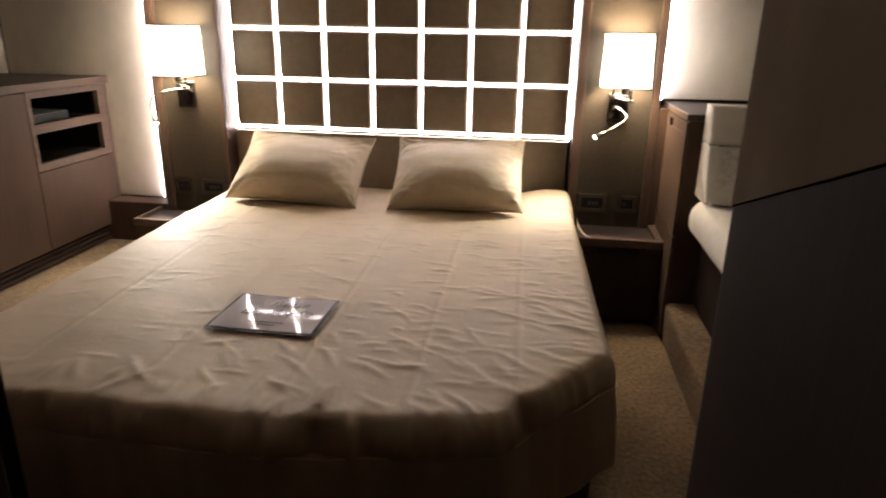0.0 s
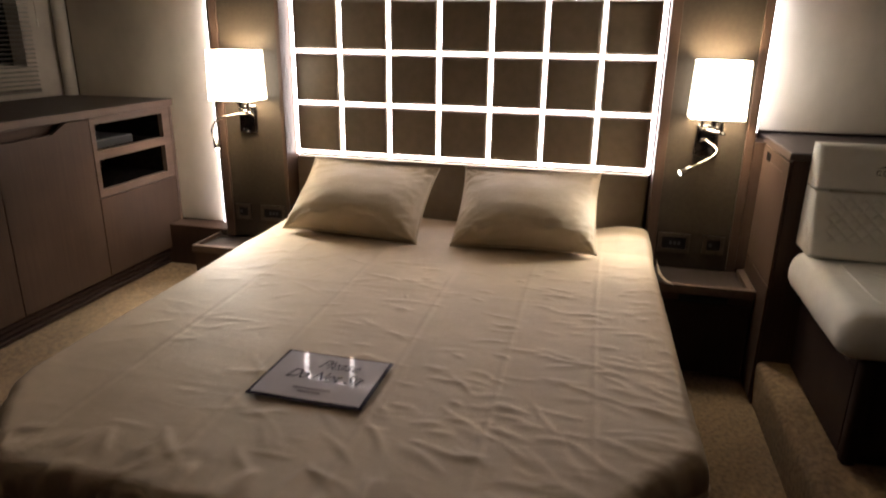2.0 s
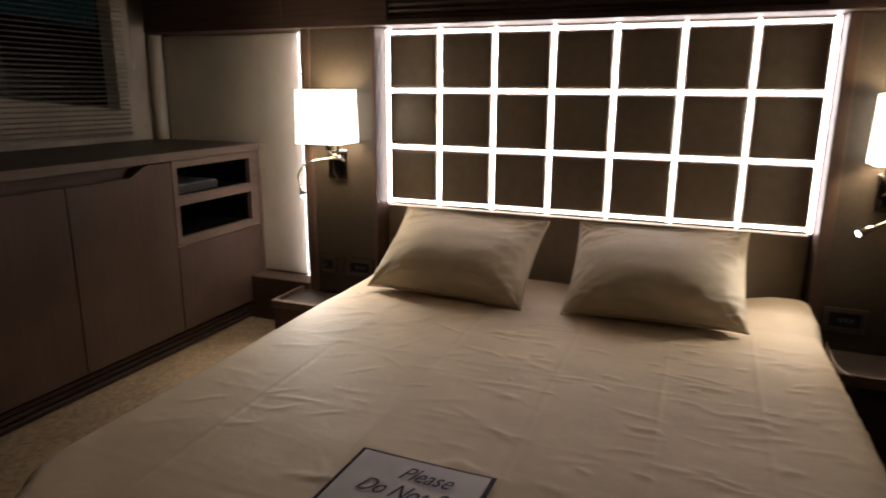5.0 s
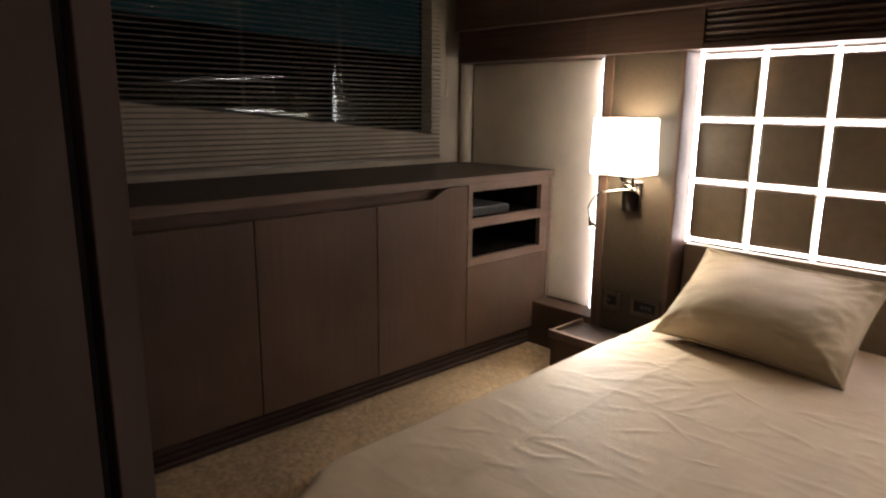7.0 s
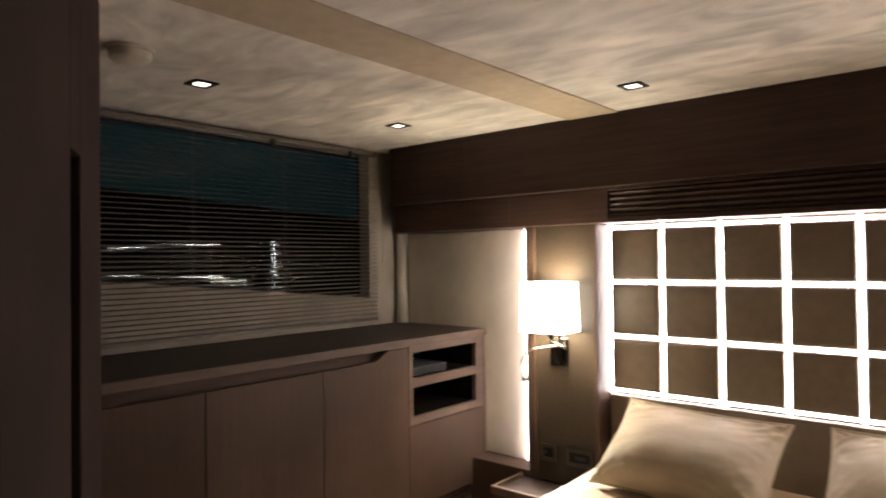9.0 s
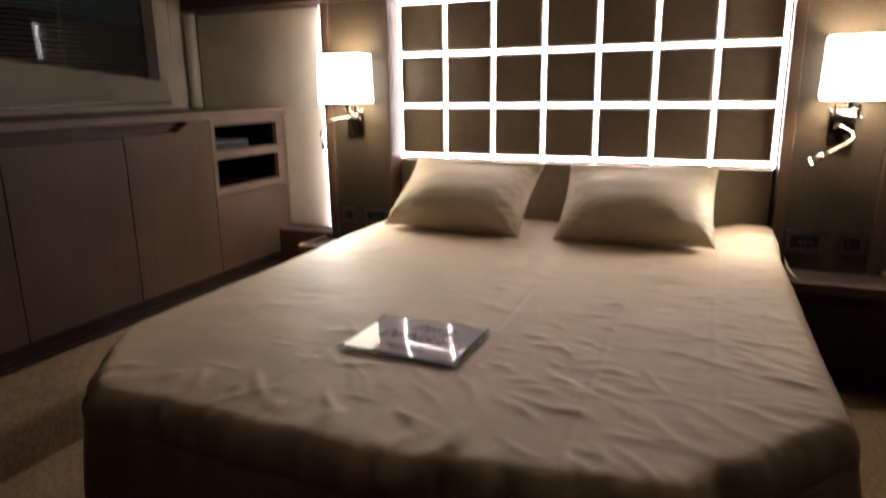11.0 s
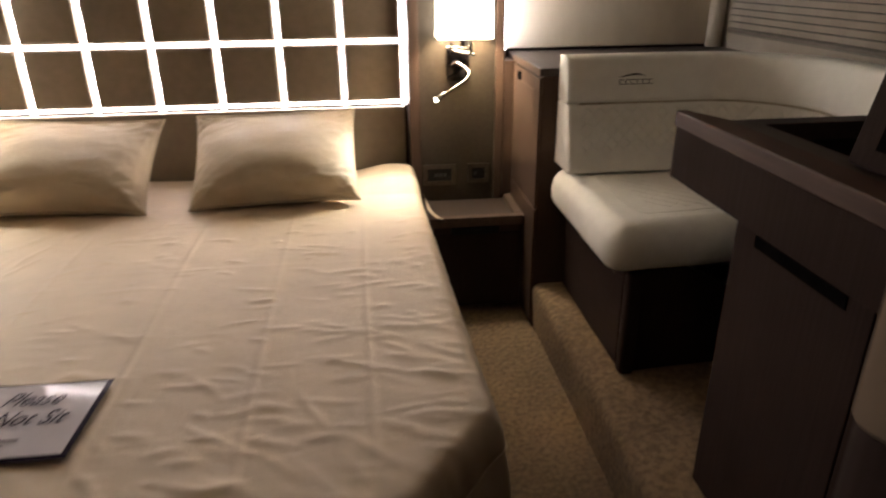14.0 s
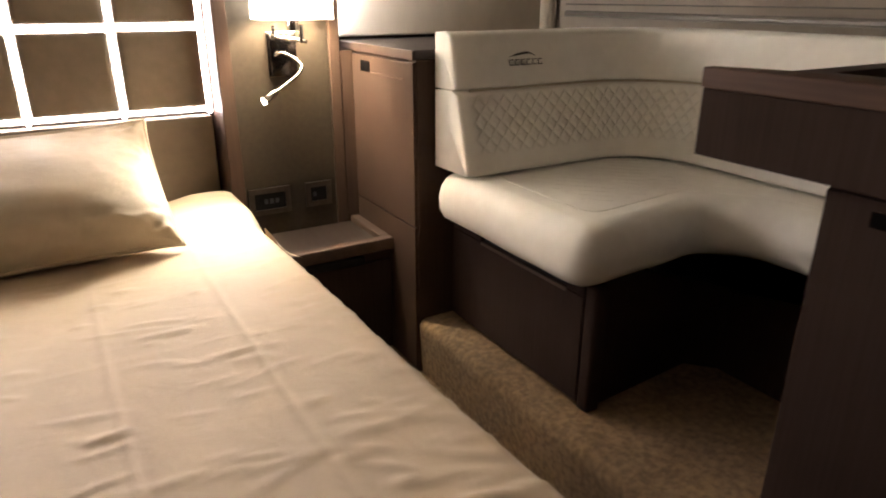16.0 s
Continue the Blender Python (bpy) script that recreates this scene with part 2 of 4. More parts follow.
def smooth_line(points, n=8):
    """Catmull-Rom line through points."""
    p = [Vector(q) for q in points]
    p = [2 * p[0] - p[1]] + p + [2 * p[-1] - p[-2]]
    out = []
    for i in range(1, len(p) - 2):
        for k in range(n):
            t = k / n
            out.append(0.5 * (2 * p[i] + (p[i + 1] - p[i - 1]) * t + (2 * p[i - 1] - 5 * p[i] + 4 * p[i + 1] - p[i + 2]) * t * t + (3 * p[i] - p[i - 1] - 3 * p[i + 1] + p[i + 2]) * t ** 3))
    return out + [p[-2]]


def sheet(rows, bm=None, closed=False):
    """Quads between rows of points."""
    bm = bm or bmesh.new()
    vs = [[bm.verts.new(p) for p in row] for row in rows]
    for a, b in zip(vs, vs[1:]):
        n = len(a)
        for k in range(n if closed else n - 1):
            bm.faces.new((a[k], a[(k + 1) % n], b[(k + 1) % n], b[k]))
    return bm


def structure(name, bm, material, label="", category="", smooth=False):
    return tagged(part(name, bm, material, None, label, smooth), label, category, "", "structure")


def text_mesh(body, size, shear, material, name, parent, m, spacing=1.0):
    """Writing in the built-in font, as a thin mesh."""
    cu = bpy.data.curves.new("writing", "FONT")
    cu.body, cu.size, cu.shear, cu.extrude, cu.space_character = body, size, shear, 0.0002, spacing
    cu.align_x = "CENTER"
    tmp = new("writing", cu)
    me = bpy.data.meshes.new_from_object(tmp.evaluated_get(bpy.context.evaluated_depsgraph_get()))
    bpy.data.objects.remove(tmp)
    bpy.data.curves.remove(cu)
    bm = bmesh.new()
    bm.from_mesh(me)
    bpy.data.meshes.remove(me)
    bmesh.ops.transform(bm, matrix=m, verts=bm.verts)
    return part(name, bm, material, parent)


# ---- the shell ----
CEILING, STEP, DECK, HULL = 2.02, 0.175, 0.192, 2.2
structure("floor", box(-2.4, 2.4, -4.4, 0.3, -0.1, 0.0, 0), CARPET, "beige cut-pile carpet on the cabin floor", "floor")


def kerb(name, x_edge, x_wall, y0, y1, top, label):
    """A raised, carpeted side deck with a rounded nosing."""
    s = 1 if x_wall > x_edge else -1
    r, rows = 0.028, []
    profile = [(x_edge + s * 0.012, -0.02), (x_edge + s * 0.006, 0.06)]
    profile += [(x_edge + s * (r - r * math.cos(a)), top - r + r * math.sin(a)) for a in [i * math.pi / 12 for i in range(7)]]
    profile += [(x_wall, top), (x_wall, -0.02)]
    for x, z in profile:
        rows.append([(x, y0 + (y1 - y0) * k / 24, z) for k in range(25)])
    bm = sheet(rows)
    for ends in (0, -1):
        bm.verts.ensure_lookup_table()
        bm.faces.new([bm.verts[i * 25 + (0 if ends == 0 else 24)] for i in range(len(profile))])
    structure(name, bm, CARPET, label, "step", smooth="edges")


kerb("floor_step_port", -1.245, -2.35, -2.9, 0.1, STEP, "raised carpeted side deck beside the sideboard")
kerb("floor_step_starboard", 1.296, 2.35, -2.9, -0.519, DECK, "raised carpeted step under the corner settee")

structure("ceiling", box(-2.4, 2.4, -4.4, 0.3, CEILING, CEILING + 0.08, 0), CEIL, "mottled cream suede ceiling panels", "ceiling")
structure("ceiling_band", box(-0.955, -0.718, -4.2, -0.16, CEILING - 0.005, CEILING + 0.004, 0.002), CEIL_BAND, "plain beige band across the ceiling", "ceiling trim")
structure("ceiling_band", box(0.70, 0.937, -4.2, -0.16, CEILING - 0.005, CEILING + 0.004, 0.002), CEIL_BAND, "plain beige band across the ceiling", "ceiling trim")

# head wall behind everything
structure("wall_head", box(-2.4, 2.4, 0.10, 0.2, -0.1, CEILING, 0), WOOD, "dark wooden bulkhead behind the bed", "wall")
structure("wall_entrance", box(-0.2, 1.3, -4.4, -4.3, -0.1, CEILING, 0), WOOD, "dark wooden bulkhead behind the entrance", "wall")


def hull_side(s, y_far, name, label):
    """Hull side with a window whose sill rises towards the entrance; s: -1 port, 1 starboard."""
    x0, x1 = s * HULL, s * (HULL + 0.10)
    ya, za, zb = -0.216, 1.195, 1.345           # window's near edge and sill heights
    yb = -1.80
    structure(name + "_aft", box(x0, x1, y_far, yb, -0.1, CEILING, 0), SUEDE_GREY, label, "wall")
    structure(name + "_fore", box(x0, x1, ya, 0.1, -0.1, CEILING, 0), SUEDE_GREY, label, "wall")
    for end, ring in (("_below", [(ya, -0.1), (ya, za), (yb, zb), (yb, -0.1)]), ("_above", [(ya, CEILING), (ya, 1.99), (yb, 1.99), (yb, CEILING)])):
        bm = bmesh.new()
        a = [bm.verts.new((x0, y, z)) for y, z in ring]
        b = [bm.verts.new((x1, y, z)) for y, z in ring]
        bm.faces.new(a)
        bm.faces.new(b[::-1])
        for i in range(4):
            bm.faces.new((a[i], a[(i + 1) % 4], b[(i + 1) % 4], b[i]))
        structure(name + end, bm, SUEDE_GREY, label, "wall")
    w = thing("window_1" if s < 0 else "window_2", (x0, (ya + yb) / 2, za), "wide tinted hull window with a rising sill", "window", "hull windows", "structure")
    g = bmesh.new()
    a = [g.verts.new((s * (HULL + 0.05), y, z)) for y, z in ((ya - 0.001, za + 0.001), (ya - 0.001, 1.989), (yb + 0.001, 1.989), (yb + 0.001, zb + 0.001))]
    for v in a:
        v.co.x += s * 0.046 * (v.co.y - (ya + yb) / 2)    # glass turned so that the cove's reflection fits the camera's view
    b = [g.verts.new((v.co.x + s * 0.006, v.co.y, v.co.z)) for v in a]
    g.faces.new(a)
    g.faces.new(b[::-1])
    for i in range(4):
        g.faces.new((a[i], a[(i + 1) % 4], b[(i + 1) % 4], b[i]))
    p = part("pane", g, GLASS, w, "dark tinted glass")
    p.visible_shadow = False
    f = tube([(s * (HULL + 0.045 + 0.046 * (y - (ya + yb) / 2)), y, z) for y, z in ((ya - 0.006, za + 0.008), (ya - 0.006, 1.982), (yb + 0.006, 1.982), (yb + 0.006, zb + 0.008))], 0.008, 6, True)
    part("window_frame", f, BLACK, w, "black rubber seal")


hull_side(-1, -3.0, "wall_port", "beige suede hull lining under a slanted window")
hull_side(1, -3.0, "wall_starboard", "beige suede hull lining under a slanted window")

# beyond the port window: a dim hall at night, its teal upper wall glowing by itself
def far_wall(name, z0, z1, material, label):
    """Flat far wall; its edge at 2.27 m falls a little towards the bow."""
    bm = box(-7.1, -7.0, -9, 6, z0, z1, 0)
    for v in bm.verts:
        if 1 < v.co.z < 4:
            v.co.z -= 0.056 * (v.co.y + 0.2)
    structure(name, bm, material, label, "backdrop")


far_wall("backdrop", -1, 2.27, DARK, "dark hall beyond the window")
far_wall("backdrop_upper", 2.274, 7.0, TEAL, "self-glowing teal backdrop wall beyond the window")

# diagonal wardrobe front at the foot, from the window side to the doorway
A, B = Vector((-1.095, -2.10, 0)), Vector((0.25, -2.815, 0))
along = (B - A).normalized()
ward = Matrix.Translation(A) @ Matrix.Rotation(math.atan2(along.y, along.x), 4, "Z")
length = (B - A).length


def ward_box(x0, x1, y0, y1, z0, z1, r=0.003):
    return box(x0, x1, y0, y1, z0, z1, r, turn=ward)


# Wardrobe and passage walls wear the darkened veneer; their shade is in the colour.
wardrobe = thing("wardrobe", A, "tall walnut wardrobe in shade-darkened veneer, set diagonally by the doorway", "wardrobe")
part("body", ward_box(0.0, length, -0.55, -0.021, 0.0, CEILING, 0.004), WALNUT_SHADED, wardrobe)
part("end_post", ward_box(0.0, 0.312, -0.02, 0.0, 0.0, CEILING, 0.004), WALNUT_SHADED, wardrobe)
part("door", ward_box(0.4295, 0.90, -0.02, 0.0, 0.0, CEILING, 0.003), WALNUT_SHADED, wardrobe)
part("door", ward_box(0.316, 0.4293, -0.02, 0.0, 1.606, CEILING, 0.0005), WALNUT_SHADED, wardrobe)
# Near-black backing paints the shade inside the grip slot.
part("handle_slot", ward_box(0.313, 0.429, -0.0205, -0.018, 0.0, 1.604, 0), GROOVE, wardrobe, "recessed full-height grip, near-black for its shade")
part("door", ward_box(0.904, length, -0.02, 0.0, 0.0, CEILING, 0.003), WALNUT_SHADED, wardrobe)
structure("wall_port_aft", box(-2.4, -1.1, -3.1, -2.101, -0.1, CEILING, 0), WALNUT_SHADED, "dark wooden bulkhead beside the wardrobe", "wall")
structure("wall_passage_port", box(0.15, 0.25, -4.4, -2.83, -0.1, CEILING, 0.006), WALNUT_SHADED, "dark wooden wall of the entrance passage", "wall")

# partition to starboard of the doorway, with a rounded end: padded above, wood below
arc = [(0.906, -4.4), (0.906, -2.56)]
arc += [(0.906 + 0.05 * (1 - math.cos(a)), -2.56 + 0.055 * math.sin(a)) for a in [i * math.pi / 12 for i in range(1, 7)]]
arc += [(2.35, -2.505), (2.35, -2.62), (1.10, -2.62), (1.10, -4.4)]


def seam_height(x, y):
    return 1.118 + 0.35 * min(max(-2.515 - y, 0), 0.42)


def partition(name, low, material, label, grow):
    bm = bmesh.new()
    pts = []
    for (xa, ya), (xb, yb) in zip(arc, arc[1:] + arc[:1]):
        n = 30 if abs(yb - ya) > 0.5 else 1
        pts += [(xa + (xb - xa) * k / n, ya + (yb - ya) * k / n) for k in range(n)]
    bot = [bm.verts.new((x - grow, y + grow, -0.1 if low else seam_height(x, y) + 0.0008)) for x, y in pts]
    top = [bm.verts.new((x - grow, y + grow, seam_height(x, y) - 0.0008 if low else CEILING)) for x, y in pts]
    for i in range(len(pts)):
        bm.faces.new((bot[i], bot[(i + 1) % len(pts)], top[(i + 1) % len(pts)], top[i]))
    structure(name, bm, material, label, "wall", smooth="edges")


partition("wall_partition_lower", True, WALNUT_SHADED, "walnut lower part of the rounded partition, darkened for shade", 0.0)
partition("wall_partition_upper", False, PARTITION_SUEDE, "beige suede upper part of the rounded partition, darkened for shade", 0.0015)

# ---- head wall: soffit, vent, headboard, lamp panels, padded panels ----
structure("soffit_upper", box(-2.085, -1.5635, -0.165, 0.09, 1.705, CEILING, 0.002), WOOD_X, "dark walnut fascia door above the suede panel", "fascia")
structure("soffit_upper", box(-1.5615, 2.18, -0.165, 0.09, 1.705, CEILING, 0.002), WOOD_X, "dark walnut fascia above the headboard", "fascia")
structure("soffit_lower", box(-2.085, -1.299, -0.135, 0.09, 1.553, 1.704, 0.002), WOOD_X, "dark walnut lower fascia", "fascia")
structure("soffit_lower", box(-1.2975, -0.785, -0.135, 0.09, 1.553, 1.704, 0.002), WOOD_X, "dark walnut lower fascia", "fascia")
structure("soffit_lower", box(0.795, 2.18, -0.135, 0.06, 1.553, 1.704, 0.003), WOOD_X, "dark walnut lower fascia", "fascia")
structure("soffit_lower", box(-0.784, 0.794, -0.135, 0.06, 1.553, 1.574, 0.002), WOOD_X, "dark walnut rail under the vent", "fascia")
structure("soffit_lower", box(-0.784, 0.794, -0.135, 0.06, 1.690, 1.704, 0.002), WOOD_X, "dark walnut rail over the vent", "fascia")
# Paler wood paints the light caught along the fascia's lower edge.
structure("trim", box(-2.085, 2.18, -0.1665, -0.1650, 1.705, 1.709, 0), WOOD_EDGE, "paler strip painting the lit lower edge of the fascia", "trim")

vent = thing("air_vent", (0, -0.12, 1.57), "long dark slatted air vent over the headboard", "vent")
part("backing", box(-0.784, 0.794, -0.02, 0.0, 1.574, 1.690, 0), BLACK, vent)
for k in range(5):
    z = 1.584 + k * 0.0235
    part("slat", box(-0.782, 0.792, -0.012, 0.012, -0.007, 0.007, 0.002, turn=pose(0, -0.118, z + 0.004, 35)), WOOD_X, vent)

W, CELL, ZB, STRIP = 1.70, 1.70 / 7, 0.8075, 0.0105
head = thing("headboard", (0, 0, 0.5), "padded headboard with glowing grid of white light strips", "headboard")
part("base_panel", box(-0.851, 0.851, -0.012, 0.055, 0.15, ZB - 0.018, 0.008, 3), LEATHER_BASE, head, "beige leather lower panel", smooth="edges")
part("backing", box(-0.862, 0.862, 0.022, 0.058, ZB - 0.012, 1.5525, 0), WENGE, head)
for k in range(8):
    x = -W / 2 + k * CELL
    w = STRIP / 2 + (0.002 if k in (0, 7) else 0)
    part("light_strip", box(x - w, x + w, 0.004, 0.021, ZB - 0.012, ZB + 3 * CELL + 0.012, 0.002), GRID_LED, head, "glowing white strip")
for j in range(4):
    z = ZB + j * CELL
    w = STRIP / 2 - (0.001 if j in (0, 3) else 0)
    for k in range(7):
        x = -W / 2 + k * CELL
        part("light_strip", box(x + STRIP / 2 + 0.005, x + CELL - STRIP / 2 - 0.005, 0.0045, 0.021, z - w, z + w, 0.002), GRID_LED, head, "glowing white strip")


def pad(x0, x1, z0, z1):
    """A padded square, domed a little, with a rolled edge."""
    n, rows = 10, []
    for j in range(n + 1):
        row = []
        for i in range(n + 1):
            u, v = i / n * 2 - 1, j / n * 2 - 1
            u, v = math.sin(u * math.pi / 2), math.sin(v * math.pi / 2)
            e = min(1 - abs(u), 1 - abs(v))
            bulge = 0.014 * (1 - max(0, 1 - e / 0.07) ** 2) ** 0.5 if e < 0.07 else 0.014
            row.append(((x0 + x1) / 2 + u * (x1 - x0) / 2, 0.006 - bulge - 0.004 * (1 - u * u) * (1 - v * v), (z0 + z1) / 2 + v * (z1 - z0) / 2))
        rows.append(row)
    bm = sheet(rows)
    ret = bmesh.ops.extrude_edge_only(bm, edges=[e for e in bm.edges if e.is_boundary])
    bmesh.ops.translate(bm, vec=(0, 0.014, 0), verts=[v for v in ret["geom"] if isinstance(v, bmesh.types.BMVert)])
    return bm


for j in range(3):
    for k in range(7):
        x, z = -W / 2 + k * CELL, ZB + j * CELL
        g = 0.0085
        part("pad", pad(x + g, x + CELL - g, z + g, z + CELL - g), LEATHER_PAD, head, "dark taupe leather square", smooth=True)


def lamp_panel(name, inner, a, b, outer, label):
    s = 1 if inner > 0 else -1
    p = thing(name, ((a + b) / 2, -0.05, 0.3), label, "wall panel", "panels behind the lamps")
    part("panel", box(min(a, b), max(a, b), -0.082, 0.055, 0.36, 1.5525, 0.002), WENGE, p)
    part("inner_edge", box(min(inner, a), max(inner, a), -0.094, 0.055, 0.30, 1.5525, 0.003), WOOD, p, "reddish walnut edge strip")
    part("outer_edge", box(min(b, outer), max(b, outer), -0.094, 0.055, 0.30, 1.5525, 0.003), WOOD, p, "reddish walnut edge strip")


lamp_panel("lamp_panel", -0.866, -0.886, -1.190, -1.232, "dark leatherette panel framed by walnut strips")
lamp_panel("lamp_panel", 0.866, 0.908, 1.214, 1.250, "dark leatherette panel framed by walnut strips")


def cove(x, s, z0, z1, label, y, lit):
    """A light strip on the side of a lamp panel, washing over the suede beside it."""
    c = thing("cove_light", (x, -0.03, z0), label, "light", "upright cove lights")
    part("profile", box(x, x + s * 0.003, y - 0.030, y, z0, z1, 0), WHITE, c, "slim white holder")
    part("light_strip", box(x + s * 0.0032, x + s * 0.008, y - 0.027, y - 0.003, z0, z1, 0.001), lit, c, "glowing white strip")


cove(-1.292, -1, 0.40, 1.55, "upright white light strip beside the suede panel", 0.0205, SIDE_LED)
cove(1.2525, 1, 1.009, 1.55, "upright white light strip above the locker", -0.022, LOCKER_LED)


def suede_panel(x0, x1, z0, z1, y):
    structure("wall_panel", box(x0, x1, y, y + 0.06, z0, z1, 0.008, 3), SUEDE, "beige suede padded wall panel", "wall panel", smooth="edges")


suede_panel(-2.13, -1.234, 0.395, 1.55, 0.022)
suede_panel(1.252, 2.150, 1.008, 1.55, 0.008)
for s in (-1, 1):
    structure("trim", tube([(s * 2.16, 0.0, 1.0), (s * 2.16, 0.0, 1.552)], 0.032, 14), SUEDE, "rounded suede corner trim by the window", "trim", smooth=True)
structure("ledge", box(-1.62, -1.235, -0.10, 0.095, 0.17, 0.392, 0.004), WOOD, "dark walnut ledge under the suede panel", "ledge")

# ---- bed ----
def outline_round(corners, step=0.02):
    """Plan outline through corners (x, y, radius), sampled evenly."""
    pts, n = [], len(corners)
    for i, (x, y, r) in enumerate(corners):
        p, a, b = Vector((x, y)), Vector(corners[i - 1][:2]), Vector(corners[(i + 1) % n][:2])
        u, v = (a - p).normalized(), (b - p).normalized()
        t = min(r / math.tan(u.angle(v) / 2), 0.45 * (a - p).length, 0.45 * (b - p).length)
        for k in range(9):
            s = k / 8
            pts.append((1 - s) ** 2 * (p + u * t) + 2 * s * (1 - s) * p + s * s * (p + v * t))
    out = []
    for a, b in zip(pts, pts[1:] + pts[:1]):
        m = max(1, round((b - a).length / step))
        out += [a + (b - a) * k / m for k in range(m)]
    return out


BED = [(0.882, -0.03, 0.05), (-0.838, -0.03, 0.05), (-0.800, -1.85, 0.14), (-0.55, -2.155, 0.14), (0.16, -2.168, 0.35), (0.645, -2.088, 0.06), (0.936, -1.735, 0.05)]


random.seed(11)
WRINKLES = {}


def wrinkle(x, y, ang, half, width, height):
    """One short fold, entered in every 0.1 m cell that it reaches."""
    c, s = math.cos(ang), math.sin(ang)
    rx, ry = abs(c) * half + abs(s) * 3 * width + 0.01, abs(s) * half + abs(c) * 3 * width + 0.01
    for i in range(math.floor((x - rx) * 10), math.floor((x + rx) * 10) + 1):
        for j in range(math.floor((y - ry) * 10), math.floor((y + ry) * 10) + 1):
            WRINKLES.setdefault((i, j), []).append((x, y, c, s, half, width, min(height, 0.32 * width)))


for k in range(230):                                       # short ripples across, thickest towards starboard
    x = 0.92 - 1.0 * random.random() ** 1.5
    wrinkle(x, random.uniform(-1.95, -0.50), random.gauss(-0.06, 0.16), random.uniform(0.025, 0.085), random.uniform(0.007, 0.012), random.uniform(0.0014, 0.0048) * (0.6 + 0.5 * x))
for k in range(70):                                        # shallow ones on the port half
    wrinkle(random.uniform(-0.82, 0.1), random.uniform(-2.0, -0.50), random.gauss(0.25, 0.4), random.uniform(0.04, 0.12), random.uniform(0.006, 0.012), random.uniform(0.0008, 0.0026))
for k in range(46):                                        # slanting drag folds towards the foot
    x = random.uniform(-0.25, 0.75)
    wrinkle(x, random.uniform(-2.05, -1.55), random.gauss(-0.75, 0.16), random.uniform(0.05, 0.12), random.uniform(0.009, 0.015), random.uniform(0.0014, 0.0034))
for k in range(34):                                        # drag folds fanning out from under the pillows
    x = random.uniform(-0.75, -0.1)
    wrinkle(x, random.uniform(-0.95, -0.45), random.gauss(0.95, 0.3), random.uniform(0.07, 0.2), random.uniform(0.008, 0.014), random.uniform(0.001, 0.0024))
for k in range(44):                                        # gathers running over the foot edge
    wrinkle(random.uniform(-0.62, 0.66), random.uniform(-2.13, -2.00), random.gauss(1.5, 0.35), random.uniform(0.04, 0.09), random.uniform(0.010, 0.017), random.uniform(0.002, 0.0045))
for k in range(11):                                        # knot of creases at the starboard edge
    wrinkle(random.uniform(0.66, 0.90), random.uniform(-1.66, -1.35), random.gauss(-0.35, 0.2), random.uniform(0.05, 0.10), random.uniform(0.008, 0.012), random.uniform(0.0018, 0.0038))


def creases(x, y):
    """Height of the folds in the spread at (x, y)."""
    h = 0.006 * noise.noise((2.3 * x, 2.0 * y, 5.5)) + 0.0022 * noise.noise((7.0 * x, 9.0 * y, 2.5))
    wx, wy = x + 0.012 * noise.noise((9 * x, 9 * y, 1.0)), y + 0.012 * noise.noise((9 * x, 9 * y, 4.0))
    for px, py, c, s, half, width, height in WRINKLES.get((math.floor(x * 10), math.floor(y * 10)), ()):
        u, v = c * (wx - px) + s * (wy - py), c * (wy - py) - s * (wx - px)
        if abs(u) < half:
            e = 1 - (u / half) ** 2
            h += height * e * e * math.exp(-(v / (width * (0.6 + 0.4 * e))) ** 2)
    h *= 0.25 + 0.75 * max(0.0, min(1.0, max(abs(x) - 0.14, abs(y + 1.648) - 0.11) / 0.06))    # pressed flat under the card
    h += 0.035 * max(0.0, min(1.0, (x - 0.55) / 0.2)) * max(0.0, min(1.0, (y + 0.36) / 0.10))
    for line in (-0.52, -0.18, 0.16, 0.44, 0.68):          # pressed folds along the bed
        h += 0.0013 * math.exp(-((x - line - 0.012 * math.sin(y * 2)) / 0.008) ** 2)
    for line in (-0.62, -0.98, -1.36, -1.74):              # and across it
        h += 0.0006 * math.exp(-((y - line - 0.01 * math.sin(x * 3)) / 0.008) ** 2)
    return h


